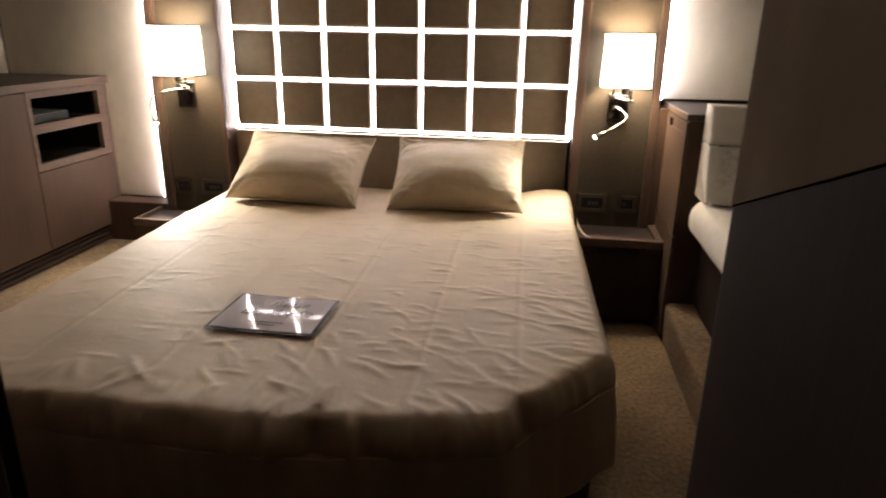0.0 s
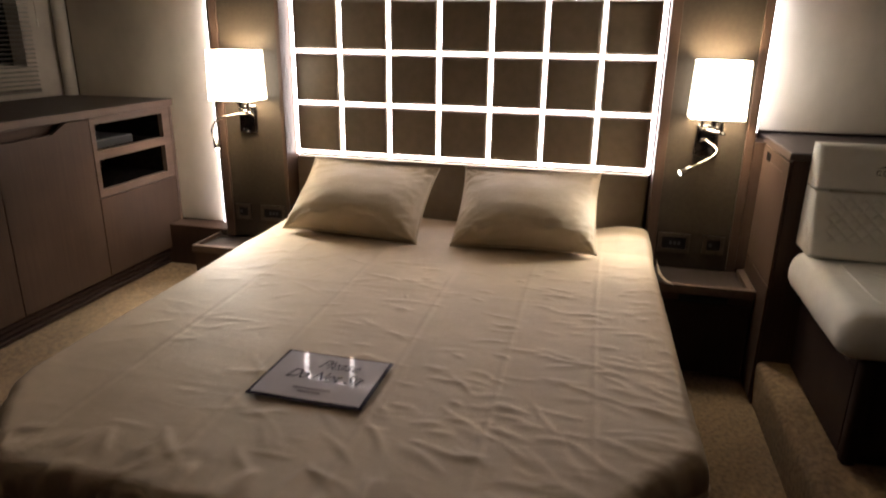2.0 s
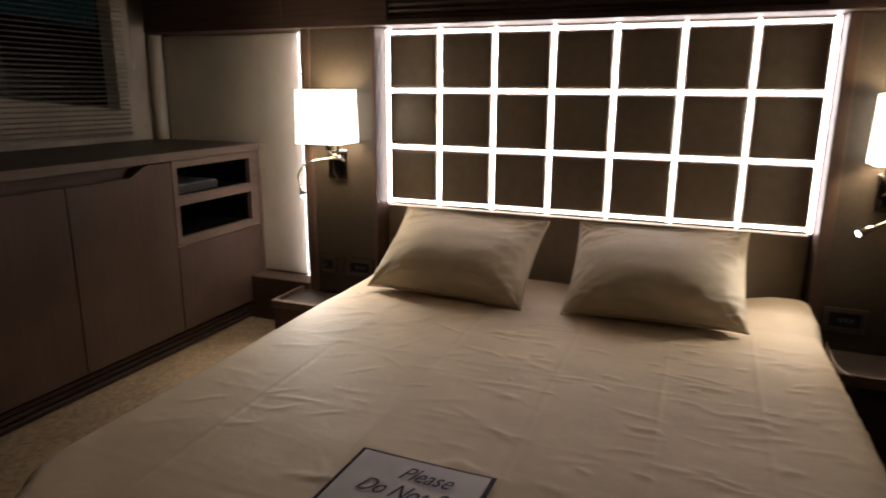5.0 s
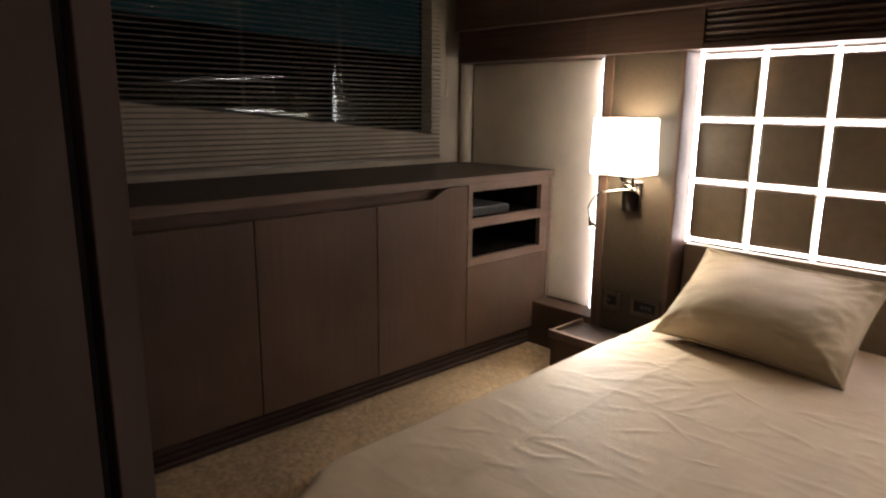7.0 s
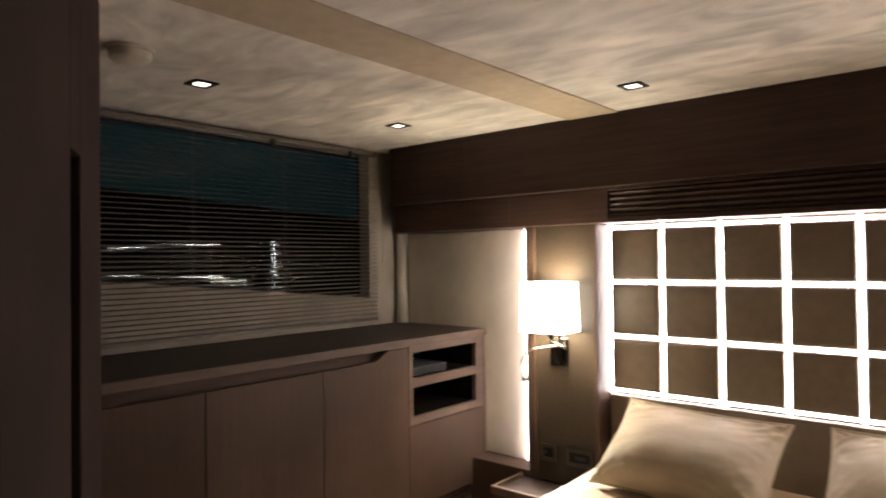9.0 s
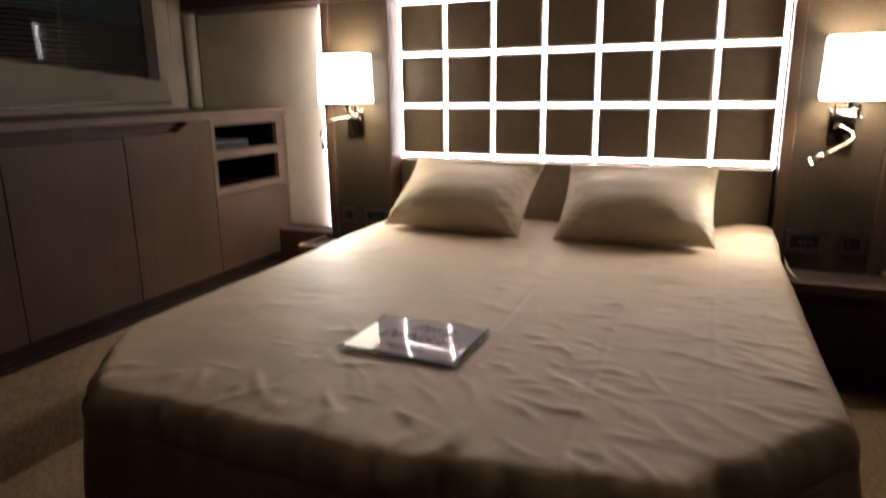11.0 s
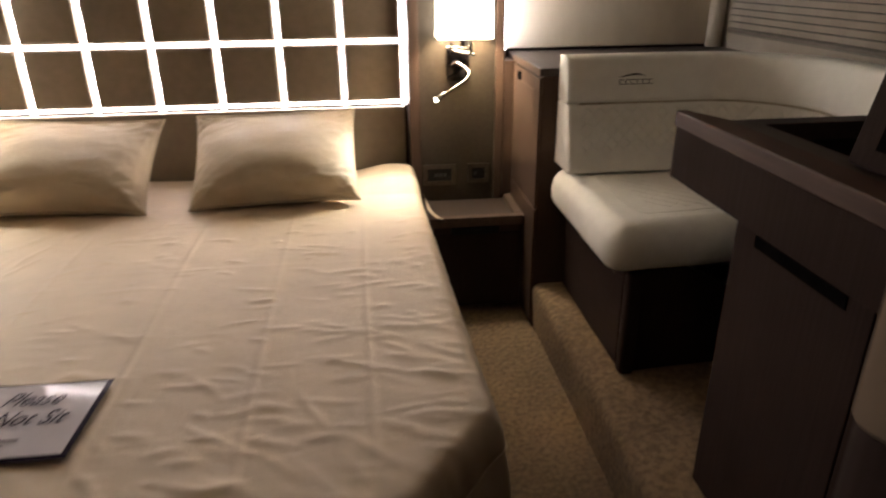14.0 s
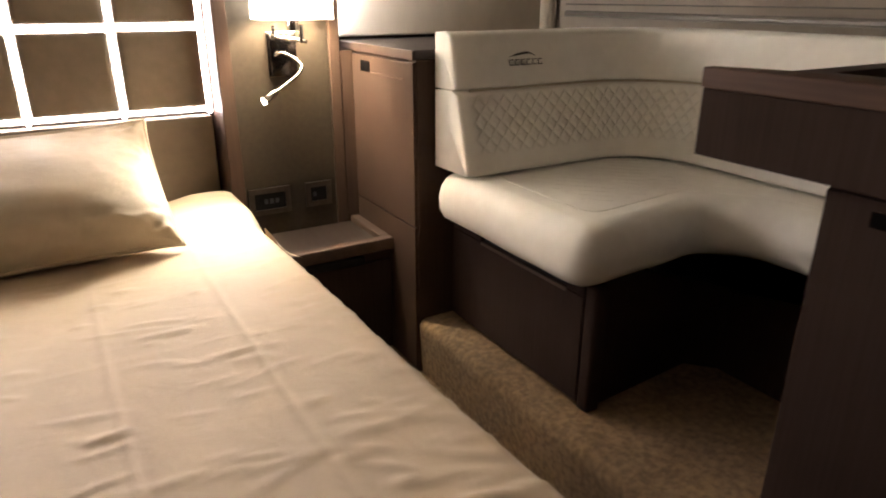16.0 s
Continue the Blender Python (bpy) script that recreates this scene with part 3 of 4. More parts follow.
def spread_mesh():
    ring, c = outline_round(BED, 0.0095), Vector((0.04, -1.05))
    rows = []
    for k in range(1, 150):
        s = k / 150
        row = []
        for p in ring:
            d = (p - c).length
            q = c + (p - c) * (s * (1 - 0.066 / d))
            row.append((q.x, q.y, 0.528 + creases(q.x, q.y)))
        rows.append(row)
    profile = [(0.056, 0.5279), (0.048, 0.5273), (0.040, 0.5258), (0.033, 0.5230), (0.026, 0.5185), (0.020, 0.512), (0.013, 0.503), (0.008, 0.492), (0.004, 0.479), (0.002, 0.465), (0.001, 0.452), (0.004, 0.447), (0.001, 0.442), (-0.004, 0.42), (-0.010, 0.385), (-0.014, 0.345), (-0.017, 0.305), (-0.018, 0.268), (-0.018, 0.242), (-0.018, 0.236), (-0.010, 0.236)]
    for inset, z in profile:
        row = []
        for p in ring:
            d = (p - c).length
            q = c + (p - c) * (1 - inset / d)
            drop = max(0.0, 0.5 - z)
            a = math.atan2(p.y - c.y, p.x - c.x)
            f = noise.noise((p.x * 5.5, p.y * 5.5, 2.0)) * 0.034 * drop / 0.3 + noise.noise((p.x * 11, p.y * 11, 6.0)) * 0.010 * min(1, drop / 0.12) + noise.noise((p.x * 24, p.y * 24, 3.0)) * 0.007 * min(1, drop / 0.1)
            lift = creases(q.x, q.y) * max(0, 1 - drop / 0.08)
            foot = max(0.0, min(1.0, (-1.7 - p.y) / 0.3))
            scallop = (noise.noise((p.x * 13, p.y * 13, 1.0)) * 0.036 + noise.noise((p.x * 30, p.y * 30, 4.0)) * 0.018) * foot * math.exp(-((z - 0.480) / 0.05) ** 2)
            q = q + (p - c).normalized() * (f + scallop)
            sag = 0.03 * max(0.0, noise.noise((a * 2.0, 3.0, 1.0))) * (1 if z < 0.25 else 0)
            row.append((q.x, q.y, z + lift - sag))
        rows.append(row)
    bm = sheet(rows, closed=True)
    bm.verts.ensure_lookup_table()
    mid = bm.verts.new((c.x, c.y, 0.53 + creases(c.x, c.y)))
    bm.verts.ensure_lookup_table()
    n = len(ring)
    for k in range(n):
        bm.faces.new((bm.verts[k], mid, bm.verts[(k + 1) % n]))
    return bm


bed = thing("bed", (0.03, -1.05, 0), "double bed with chamfered foot on a dark plinth", "bed")
part("plinth", prism([(x * 0.962 + 0.002, y * 0.972 - 0.015) for x, y, r in BED][::-1], 0.0, 0.26, 0.01), WOOD, bed, "dark walnut bed plinth")
part("mattress", prism([(p.x * 0.955, p.y * 0.955 - 0.03) for p in outline_round(BED, 0.1)][::-1], 0.262, 0.505, 0.02), LEATHER_BASE, bed)

cover = thing("bedspread", (0.03, -1.05, 0.5), "wrinkled champagne satin bedspread covering the bed", "bedspread")
part("cloth", spread_mesh(), SPREAD, cover, smooth=True)
seam_ring = [p for p in outline_round(BED, 0.02) if p.y < -0.1]
seam_ring = sorted(seam_ring, key=lambda p: math.atan2(p.x - 0.04, -(p.y + 0.9)))
part("piping", tube([(p.x + (p - Vector((0.04, -1.05))).normalized().x * (0.001 + noise.noise((p.x * 11, p.y * 11, 6.0)) * 0.011 + noise.noise((p.x * 5.5, p.y * 5.5, 2.0)) * 0.006), p.y + (p - Vector((0.04, -1.05))).normalized().y * (0.001 + noise.noise((p.x * 11, p.y * 11, 6.0)) * 0.011 + noise.noise((p.x * 5.5, p.y * 5.5, 2.0)) * 0.006), 0.447) for p in seam_ring], 0.0022, 6), SPREAD, cover, "sewn edge piping", smooth=True)
flap = sheet([[(0.900 + 0.072 * u * (0.15 + 0.85 * v), -0.30 - 0.15 * v + 0.015 * u, 0.500 - 0.062 * u - 0.012 * v + 0.006 * math.sin(5 * u + 3 * v)) for u in [i / 6 for i in range(7)]] for v in [j / 6 for j in range(7)]])
part("corner_flap", flap, SPREAD, cover, "loose turned-out corner of the cloth", smooth=True)


def pillow(m, seed, wide, tall):
    p = thing("pillow", m.translation, "plump champagne satin pillow with piped edges", "pillow", "pillows on the bed")
    n = 64

    def place(u, v, side):
        x = wide / 2 * u * (1 - 0.050 * (1 - v * v) ** 0.8 * abs(u) ** 1.5)
        y = tall / 2 * v * (1 - 0.06 * (1 - u * u) ** 0.8 * abs(v) ** 1.5)
        h = (v + 1) / 2                           # fullest below the middle, where the filling has sunk
        full = h ** 0.45 * (1 - h) ** 1.1 / 0.393
        t = 0.135 * full * max(0, 1 - abs(u) ** 2.4) ** 0.58 * (1 if side > 0 else 0.5)
        cr = (abs(u) * abs(v)) ** 1.5
        w = 0.020 * cr * noise.noise((seed + 9 * (u - v), 2.5 * (u + v), seed)) + 0.005 * noise.noise((u * 2.5 + seed, v * 2.5, seed))
        for ku, kv, ang in ((3.0, 9.0, 0.5), (3.0, 8.0, -0.6), (2.0, 10.0, 0.1)):
            r = noise.noise((ku * (math.cos(ang) * u + math.sin(ang) * v) + seed, kv * (math.cos(ang) * v - math.sin(ang) * u) * 0.5, seed + ku + ang))
            w += 0.0060 * math.exp(-(r / 0.12) ** 2) * (0.05 + 0.6 * max(abs(u), abs(v)) ** 4 + 0.45 * math.exp(-((v + 0.85) / 0.14) ** 2))
        for su in (-1, 1):
            for sv in (-1, 1):                    # gathers running out of the corners
                du, dv = 1 - su * u, 1 - sv * v
                r = math.hypot(du, dv)
                w += 0.0055 * math.sin(7 * math.atan2(dv, du) + seed + su) * math.exp(-(r / 0.30) ** 2) * min(1, r / 0.08)
        w -= 0.004 * math.exp(-((1 - max(abs(u), abs(v)) - 0.05) / 0.025) ** 2) * (1 if side > 0 else 0)
        w *= min(1, (1 - max(abs(u), abs(v))) * 14)
        z = side * t + w
        return m @ Vector((x, y, z))

    axis = [math.sin((i / n * 2 - 1) * math.pi / 2) for i in range(n + 1)]
    bm = sheet([[place(u, v, 1) for u in axis] for v in axis])
    sheet([[place(u, v, -1) for u in axis[::-1]] for v in axis], bm)
    bmesh.ops.remove_doubles(bm, verts=bm.verts, dist=0.0006)
    part("case", bm, PILLOW_CLOTH, p, smooth=True)
    edge = [(u, -1) for u in axis] + [(1, v) for v in axis[1:]] + [(u, 1) for u in axis[::-1][1:]] + [(-1, v) for v in axis[::-1][1:-1]]
    part("piping", tube([place(u, v, 1) for u, v in edge], 0.0052, 8, True), PILLOW_CLOTH, p, "corded edge piping", smooth=True)
    return p


pillow(pose(-0.395, -0.300, 0.668, 36, 1.5, -1), 1.7, 0.620, 0.435)
pillow(pose(0.350, -0.292, 0.671, 37, -1.0, 1), 6.2, 0.600, 0.435)

sign = thing("notice_card", (0, -1.647, 0.55), "glossy laminated notice card with dark border on the bed", "sign")
tilt = pose(-0.002, -1.648, 0.5345, 0.0, 0.0, -0.6)


def card(x0, x1, y0, y1, z0, z1):
    """A thin sheet with a slight curl."""
    n = 24
    return sheet([[tilt @ Vector((x0 + (x1 - x0) * i / n, y0 + (y1 - y0) * j / n, z1 + 0.0012 * ((x0 + (x1 - x0) * i / n) / 0.15) ** 2 + 0.0004 * math.sin(j / n * 5))) for i in range(n + 1)] for j in range(n + 1)])


backing = card(-0.153, 0.153, -0.122, 0.122, 0, 0)
bmesh.ops.solidify(backing, geom=backing.faces[:], thickness=0.0016)
part("border", backing, INK, sign, "dark violet border", smooth="edges")
part("face", card(-0.143, 0.143, -0.110, 0.113, 0, 0.0022), PAPER, sign, "lilac grey glossy sheet", smooth=True)
for body, size, x, y, shear in (("Please", 0.062, 0.022, 0.040, 0.45), ("Do Not Sit", 0.062, 0.004, -0.022, 0.45)):
    text_mesh(body, size, shear, INK, "writing", sign, tilt @ pose(x, y, 0.0052) @ Matrix.Diagonal((0.72, 1, 1, 1)))
for x, y, w in ((0.0, -0.066, 0.10), (0.0, -0.082, 0.06)):
    part("writing", box(-w / 2, w / 2, -0.003, 0.003, 0.0046, 0.0050, 0, turn=tilt @ pose(x, y, 0)), INK_PALE, sign, "small unreadable line")

# ---- sideboard under the port window ----
side = thing("sideboard", (-1.9, -1.0, STEP), "long walnut sideboard with flush doors and two open niches", "sideboard")
FX = -1.572
part("worktop", box(-2.198, FX + 0.004, -2.099, 0.020, 1.012, 1.040, 0.003), WOOD_FLAT, side, "dark walnut top")
part("top_edge", box(FX + 0.0045, FX + 0.014, -2.099, 0.020, 1.005, 1.0405, 0.003), WOOD_EDGE, side, "lighter walnut edge")
part("carcass", box(-2.19, FX - 0.075, -2.099, -0.566, 0.26, 1.0115, 0), BLACK, side)
part("grip_rail", box(FX - 0.07, FX - 0.045, -2.099, -0.575, 0.90, 1.0115, 0), WOOD_RED, side, "recessed finger groove")


def side_door(y0, y1, notch):
    bm = bmesh.new()
    if notch:
        pts = [(y0, 0.262), (y1, 0.262), (y1, 1.000), (-0.690, 1.000), (-0.705, 0.995), (-0.775, 0.958), (y0, 0.958)]
    else:
        pts = [(y0, 0.262), (y1, 0.262), (y1, 0.958), (y0, 0.958)]
    a = [bm.verts.new((FX, y, z)) for y, z in pts]
    b = [bm.verts.new((FX - 0.02, y, z)) for y, z in pts]
    bm.faces.new(a)
    bm.faces.new(b[::-1])
    for i in range(len(pts)):
        bm.faces.new((a[i], a[(i + 1) % len(pts)], b[(i + 1) % len(pts)], b[i]))
    bmesh.ops.bevel(bm, geom=bm.edges[:], offset=0.0015, segments=1, affect="EDGES")
    part("door", bm, WOOD, side, "flush walnut door")


side_door(-2.098, -1.5705, False)
side_door(-1.5675, -1.0605, False)
side_door(-1.0575, -0.566, True)
part("drawer_front", box(FX - 0.02, FX, -0.562, -0.006, 0.262, 0.636, 0.002), WOOD, side, "flush walnut panel")
part("end_stile", box(FX - 0.03, FX + 0.001, -0.002, 0.0195, 0.262, 1.004, 0.001), WOOD_EDGE, side)
nf = bmesh.new()
for y0, y1, z0, z1 in ((-0.562, -0.536, 0.640, 1.003), (-0.064, -0.006, 0.640, 1.003), (-0.536, -0.064, 0.973, 1.003), (-0.536, -0.064, 0.812, 0.852), (-0.536, -0.064, 0.640, 0.674)):
    box(FX - 0.024, FX + 0.001, y0, y1, z0, z1, 0, bm=nf)
part("niche_frame", nf, WOOD_EDGE, side, "pale walnut niche frame")
# Niche insides are coloured near-black to hold the shade.
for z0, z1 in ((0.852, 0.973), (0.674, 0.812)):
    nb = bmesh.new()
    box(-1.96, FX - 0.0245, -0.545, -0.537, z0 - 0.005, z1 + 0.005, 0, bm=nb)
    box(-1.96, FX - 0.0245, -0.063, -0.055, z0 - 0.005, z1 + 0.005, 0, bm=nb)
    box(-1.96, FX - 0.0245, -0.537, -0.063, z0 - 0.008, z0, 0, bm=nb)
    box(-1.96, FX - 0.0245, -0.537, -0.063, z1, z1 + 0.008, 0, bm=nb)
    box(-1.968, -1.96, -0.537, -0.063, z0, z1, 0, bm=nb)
    part("niche", nb, GROOVE, side, "open niche with its shade coloured near-black")
for k in range(3):
    part("kick_rail", box(FX - 0.05, FX - 0.012 - 0.008 * (k % 2), -2.099, -0.02, 0.178 + k * 0.0275, 0.178 + k * 0.0275 + 0.020, 0.004), WALNUT_SHADED, side, "black ribbed plinth rail")
part("kick_back", box(-1.70, FX - 0.051, -2.099, -0.02, STEP, 0.26, 0), BLACK, side)
box_player = thing("media_player", (-1.72, -0.34, 0.852), "slim dark media player lying in the sideboard niche", "media player")
part("case", box(-1.85, -1.612, -0.515, -0.25, 0.853, 0.893, 0.004), GREY, box_player)
part("front", box(-1.6115, -1.609, -0.512, -0.253, 0.857, 0.889, 0.001), BLACK, box_player, "glossy black front")

# blinds
def blind(s, y0, y1, z0, z1, pitch, slope, lacquer, label):
    b = thing("venetian_blind", (s * 2.165, (y0 + y1) / 2, z0), label, "blind", "window blinds")
    x = s * 2.168
    me = None
    n = int((z1 - z0 - 0.03) / pitch)
    for k in range(n):
        z = z0 + 0.022 + k * pitch
        bm = bmesh.new()
        prof = [(-0.0085, -0.0012), (-0.004, 0.0004), (0, 0.001), (0.004, 0.0004), (0.0085, -0.0012)]
        rows = [[(x + px, y, z + pz + s * slope * px) for px, pz in prof] + [(x + px, y, z + pz + s * slope * px - 0.0007) for px, pz in prof[::-1]] for y in (y0, y1)]
        sheet(rows, bm, closed=True)
        if me is None:
            first = part("slat", bm, lacquer, b, smooth="edges")
            me = first.data
        else:
            bm.free()
            o = new("slat", me)
            o.parent = b
            o.location = (0, 0, k * pitch)
    part("bottom_rail", box(x - 0.010, x + 0.010, y0, y1, z0 + 0.004, z0 + 0.018, 0.003), SLAT, b, "bronze bottom rail")
    part("rail_edge", box(x - 0.011, x + 0.011, y0, y1, z0, z0 + 0.0038, 0.001), CORD, b, "pale lower edge")
    part("head_rail", box(x - 0.016, x + 0.016, y0, y1, z1 - 0.012, z1 + 0.012, 0.003), SLAT, b)
    for f in (0.06, 0.36, 0.64, 0.94):
        for dx in (-0.0095, 0.0095):
            y = y0 + (y1 - y0) * f
            part("ladder_cord", tube([(x + dx, y, z0 + 0.005), (x + dx, y, z1 - 0.012)], 0.0006, 5), CORD, b)
    return b


port_blind = blind(-1, -1.90, -0.190, 1.066, 1.995, 0.0215, 0.28, SLAT, "bronze venetian blind with open slats at the hull window")
for y in (-0.89, -0.395):
    part("bracket", box(-2.152, -2.140, y - 0.012, y + 0.012, 1.945, 1.992, 0.003), BLACK, port_blind, "black blind clip")
part("pull_cord", tube([(-2.145, -0.165, 1.95), (-2.145, -0.165, 1.42)], 0.0014, 5), CORD, port_blind)
part("cord_toggle", tube([(-2.145, -0.165, 1.425), (-2.145, -0.165, 1.41), (-2.145, -0.165, 1.385)], [0.003, 0.006, 0.005], 8), WHITE, port_blind)
blind(1, -1.95, -0.10, 1.062, 1.995, 0.0245, 0.12, SLAT, "bronze venetian blind with open slats above the settee")

# ---- night tables ----
ns = thing("night_table", (-1.05, -0.2, 0), "low dark walnut night table with a raised tray rim", "night table")
part("body", box(-1.271, -0.86, -0.335, -0.1005, 0.0, 0.3425, 0.003), WOOD, ns)
part("tray_floor", box(-1.2615, -0.86, -0.325, -0.1005, 0.346, 0.360, 0.001), WOOD_FLAT, ns)
part("rim", box(-1.276, -0.86, -0.349, -0.326, 0.343, 0.379, 0.004), WOOD_EDGE, ns, "paler front rim")
part("rim", box(-1.276, -1.262, -0.3255, -0.1005, 0.343, 0.379, 0.004), WOOD_EDGE, ns, "paler side rim")

ns2 = thing("night_table", (1.1, -0.2, 0), "dark walnut night table with one drawer", "night table")
part("body", box(0.93, 1.286, -0.345, -0.0955, 0.02, 0.386, 0.003), WOOD, ns2)
part("tray_floor", box(0.915, 1.255, -0.335, -0.0955, 0.387, 0.402, 0.001), WOOD_FLAT, ns2, "sunken top")
part("rim", box(0.91, 1.288, -0.370, -0.336, 0.380, 0.420, 0.004), WOOD_EDGE, ns2, "walnut front rim")
part("rim", box(1.256, 1.288, -0.3355, -0.0955, 0.380, 0.420, 0.004), WOOD_EDGE, ns2, "walnut side rim")
# Drawer front uses the darker veneer copy to stand in for shade.
part("drawer", box(0.935, 1.280, -0.362, -0.346, 0.03, 0.345, 0.002), WALNUT_SHADED, ns2, "plain walnut drawer front")
# Black strip on the drawer front paints the shade of a brown recess.
part("finger_slot", box(1.00, 1.19, -0.3655, -0.3465, 0.346, 0.372, 0.004), BLACK, ns2, "black strip painting the shade of a recessed grip")

# ---- locker and corner settee ----
lock = thing("locker", (1.75, -0.25, 0), "walnut side locker with a door and a thick top", "locker")
part("body", box(1.298, 2.198, -0.515, -0.0955, 0.0, 0.972, 0.004), WOOD, lock)
part("filler", box(1.2505, 1.2965, -0.0915, 0.050, 0.4205, 0.972, 0.001), WOOD, lock, "walnut filler strip beside the lamp panel")
part("filler", box(1.305, 2.198, -0.095, 0.055, 0.38, 0.972, 0.002), WOOD, lock)
part("top", box(1.289, 2.199, -0.518, 0.055, 0.973, 0.998, 0.004), WOOD_FLAT, lock, "dark walnut top")
part("top_edge", box(1.2855, 1.2885, -0.518, -0.096, 0.973, 0.997, 0.001), WOOD_EDGE, lock)
part("door", box(1.288, 1.2975, -0.514, -0.098, 0.495, 0.965, 0.002), WOOD, lock, "flush walnut door")
part("lower_panel", box(1.288, 1.2975, -0.514, -0.098, 0.02, 0.491, 0.002), WOOD, lock, "flush walnut panel")
# No hole is cut: a near-black piece on the door paints its shade.
part("grip", prism([(1.2868, -0.235), (1.2868, -0.165), (1.2885, -0.165), (1.2885, -0.235)], 0.915, 0.948, 0.0005), GROOVE, lock, "near-black piece painting the shade of a cut-out grip")
part("grip_lip", box(1.2862, 1.2885, -0.455, -0.236, 0.914, 0.919, 0.001), WOOD_EDGE, lock, "pale lower lip of the grip")
part("grip_lip", box(1.2862, 1.2885, -0.505, -0.385, 0.960, 0.9645, 0.001), WOOD_EDGE, lock, "pale upper edge of the door")

settee = thing("corner_settee", (1.8, -1.0, DECK), "cream leather corner settee on a dark walnut base", "settee")
# Settee base: walnut darkened in colour, as little light reaches it.
part("base", prism([(1.434, -0.516), (1.434, -1.146), (1.80, -1.110), (1.86, -1.18), (1.86, -2.500), (2.198, -2.500), (2.198, -0.516)], DECK, 0.530, 0.006), WALNUT_SHADED, settee, "dark walnut settee base")
part("drawer", box(1.402, 1.4335, -1.120, -0.545, DECK + 0.012, 0.486, 0.003), WALNUT_SHADED, settee, "flush walnut drawer")
# Black backing puts the groove's shade into its colour.
part("grip", box(1.412, 1.4337, -1.058, -0.695, 0.4865, 0.516, 0.002), BLACK, settee, "finger groove backed in black for its shade")
part("grip_edge", box(1.4005, 1.4065, -1.058, -0.695, 0.4785, 0.4868, 0.001), WOOD_EDGE, settee, "pale strip on the upper edge of the drawer")
part("drawer_lip", box(1.402, 1.4335, -1.120, -1.059, 0.4865, 0.522, 0.003), WALNUT_SHADED, settee)
part("drawer_lip", box(1.402, 1.4335, -0.694, -0.545, 0.4865, 0.522, 0.003), WALNUT_SHADED, settee)
part("corner_post", box(1.400, 1.444, -1.165, -1.122, DECK, 0.529, 0.012, 3), WALNUT_SHADED, settee, smooth="edges")


def seat_mesh():
    """One L-shaped cushion, rolled at the front and dished in the middle."""
    corners = [(1.335, -0.575, 0.03), (1.335, -1.185, 0.07), (1.76, -1.145, 0.12), (1.835, -1.26, 0.12), (1.835, -2.498, 0.03), (2.15, -2.498, 0.02), (2.15, -0.575, 0.1)]
    ring = outline_round(corners, 0.02)
    n = len(ring)
    rows = []
    for inset, z in ((0.040, 0.532), (0.020, 0.534), (0.004, 0.543), (-0.008, 0.566), (-0.010, 0.60), (-0.004, 0.632), (0.010, 0.654), (0.026, 0.666), (0.044, 0.671), (0.052, 0.672), (0.055, 0.672)):
        row = []
        for i, p in enumerate(ring):
            d = (ring[(i + 2) % n] - ring[i - 2]).normalized()
            q = p + Vector((-d.y, d.x)) * inset
            row.append((q.x, q.y, z + (0.003 * noise.noise((p.x * 6, p.y * 6, z * 4)) if inset < 0.03 else 0)))
        rows.append(row)
    bm = sheet(rows, closed=True)
    bm.verts.ensure_lookup_table()
    bm.faces.new([bm.verts[i] for i in range(n)][::-1])
    top = bm.faces.new([bm.verts[(len(rows) - 1) * n + i] for i in range(n)])
    bmesh.ops.triangulate(bm, faces=[top])
    return bm


seat = part("seat_cushion", seat_mesh(), CREAM, settee, "cream leather seat cushion", smooth="edges")
for poly in seat.data.polygons:
    if abs(poly.normal.z) > 0.9999:
        poly.use_smooth = False
x0, x1, y0, y1 = 1.50, 1.94, -1.035, -0.735
for k in range(-8, 14):
    for way in (1, -1):
        a = x0 + k * 0.055                       # diagonals of the diamond quilting, cut to the panel
        lo, hi = (max(0.0, x0 - a), min(y1 - y0, x1 - a)) if way > 0 else (max(0.0, a - x1), min(y1 - y0, a - x0))
        if hi - lo > 0.03:
            part("stitching", tube([(a + way * (lo + (hi - lo) * f), y0 + lo + (hi - lo) * f, 0.6718) for f in (0, 0.5, 1)], 0.0014, 5), CREAM, seat, "quilted stitch line")
rr, cx, cy = 0.30, 1.80, -0.905
line = [((1.352 + (1.80 - 1.352) * k / 110), -0.605, 0.0, -1.0) for k in range(110)]
line += [(1.80 + rr * math.sin(a), cy + rr * math.cos(a), -math.sin(a), -math.cos(a)) for a in [k * math.pi / 2 / 110 for k in range(111)]]
line += [(2.10, cy - (2.49 - 0.905) * k / 150, -1.0, 0.0) for k in range(1, 151)]


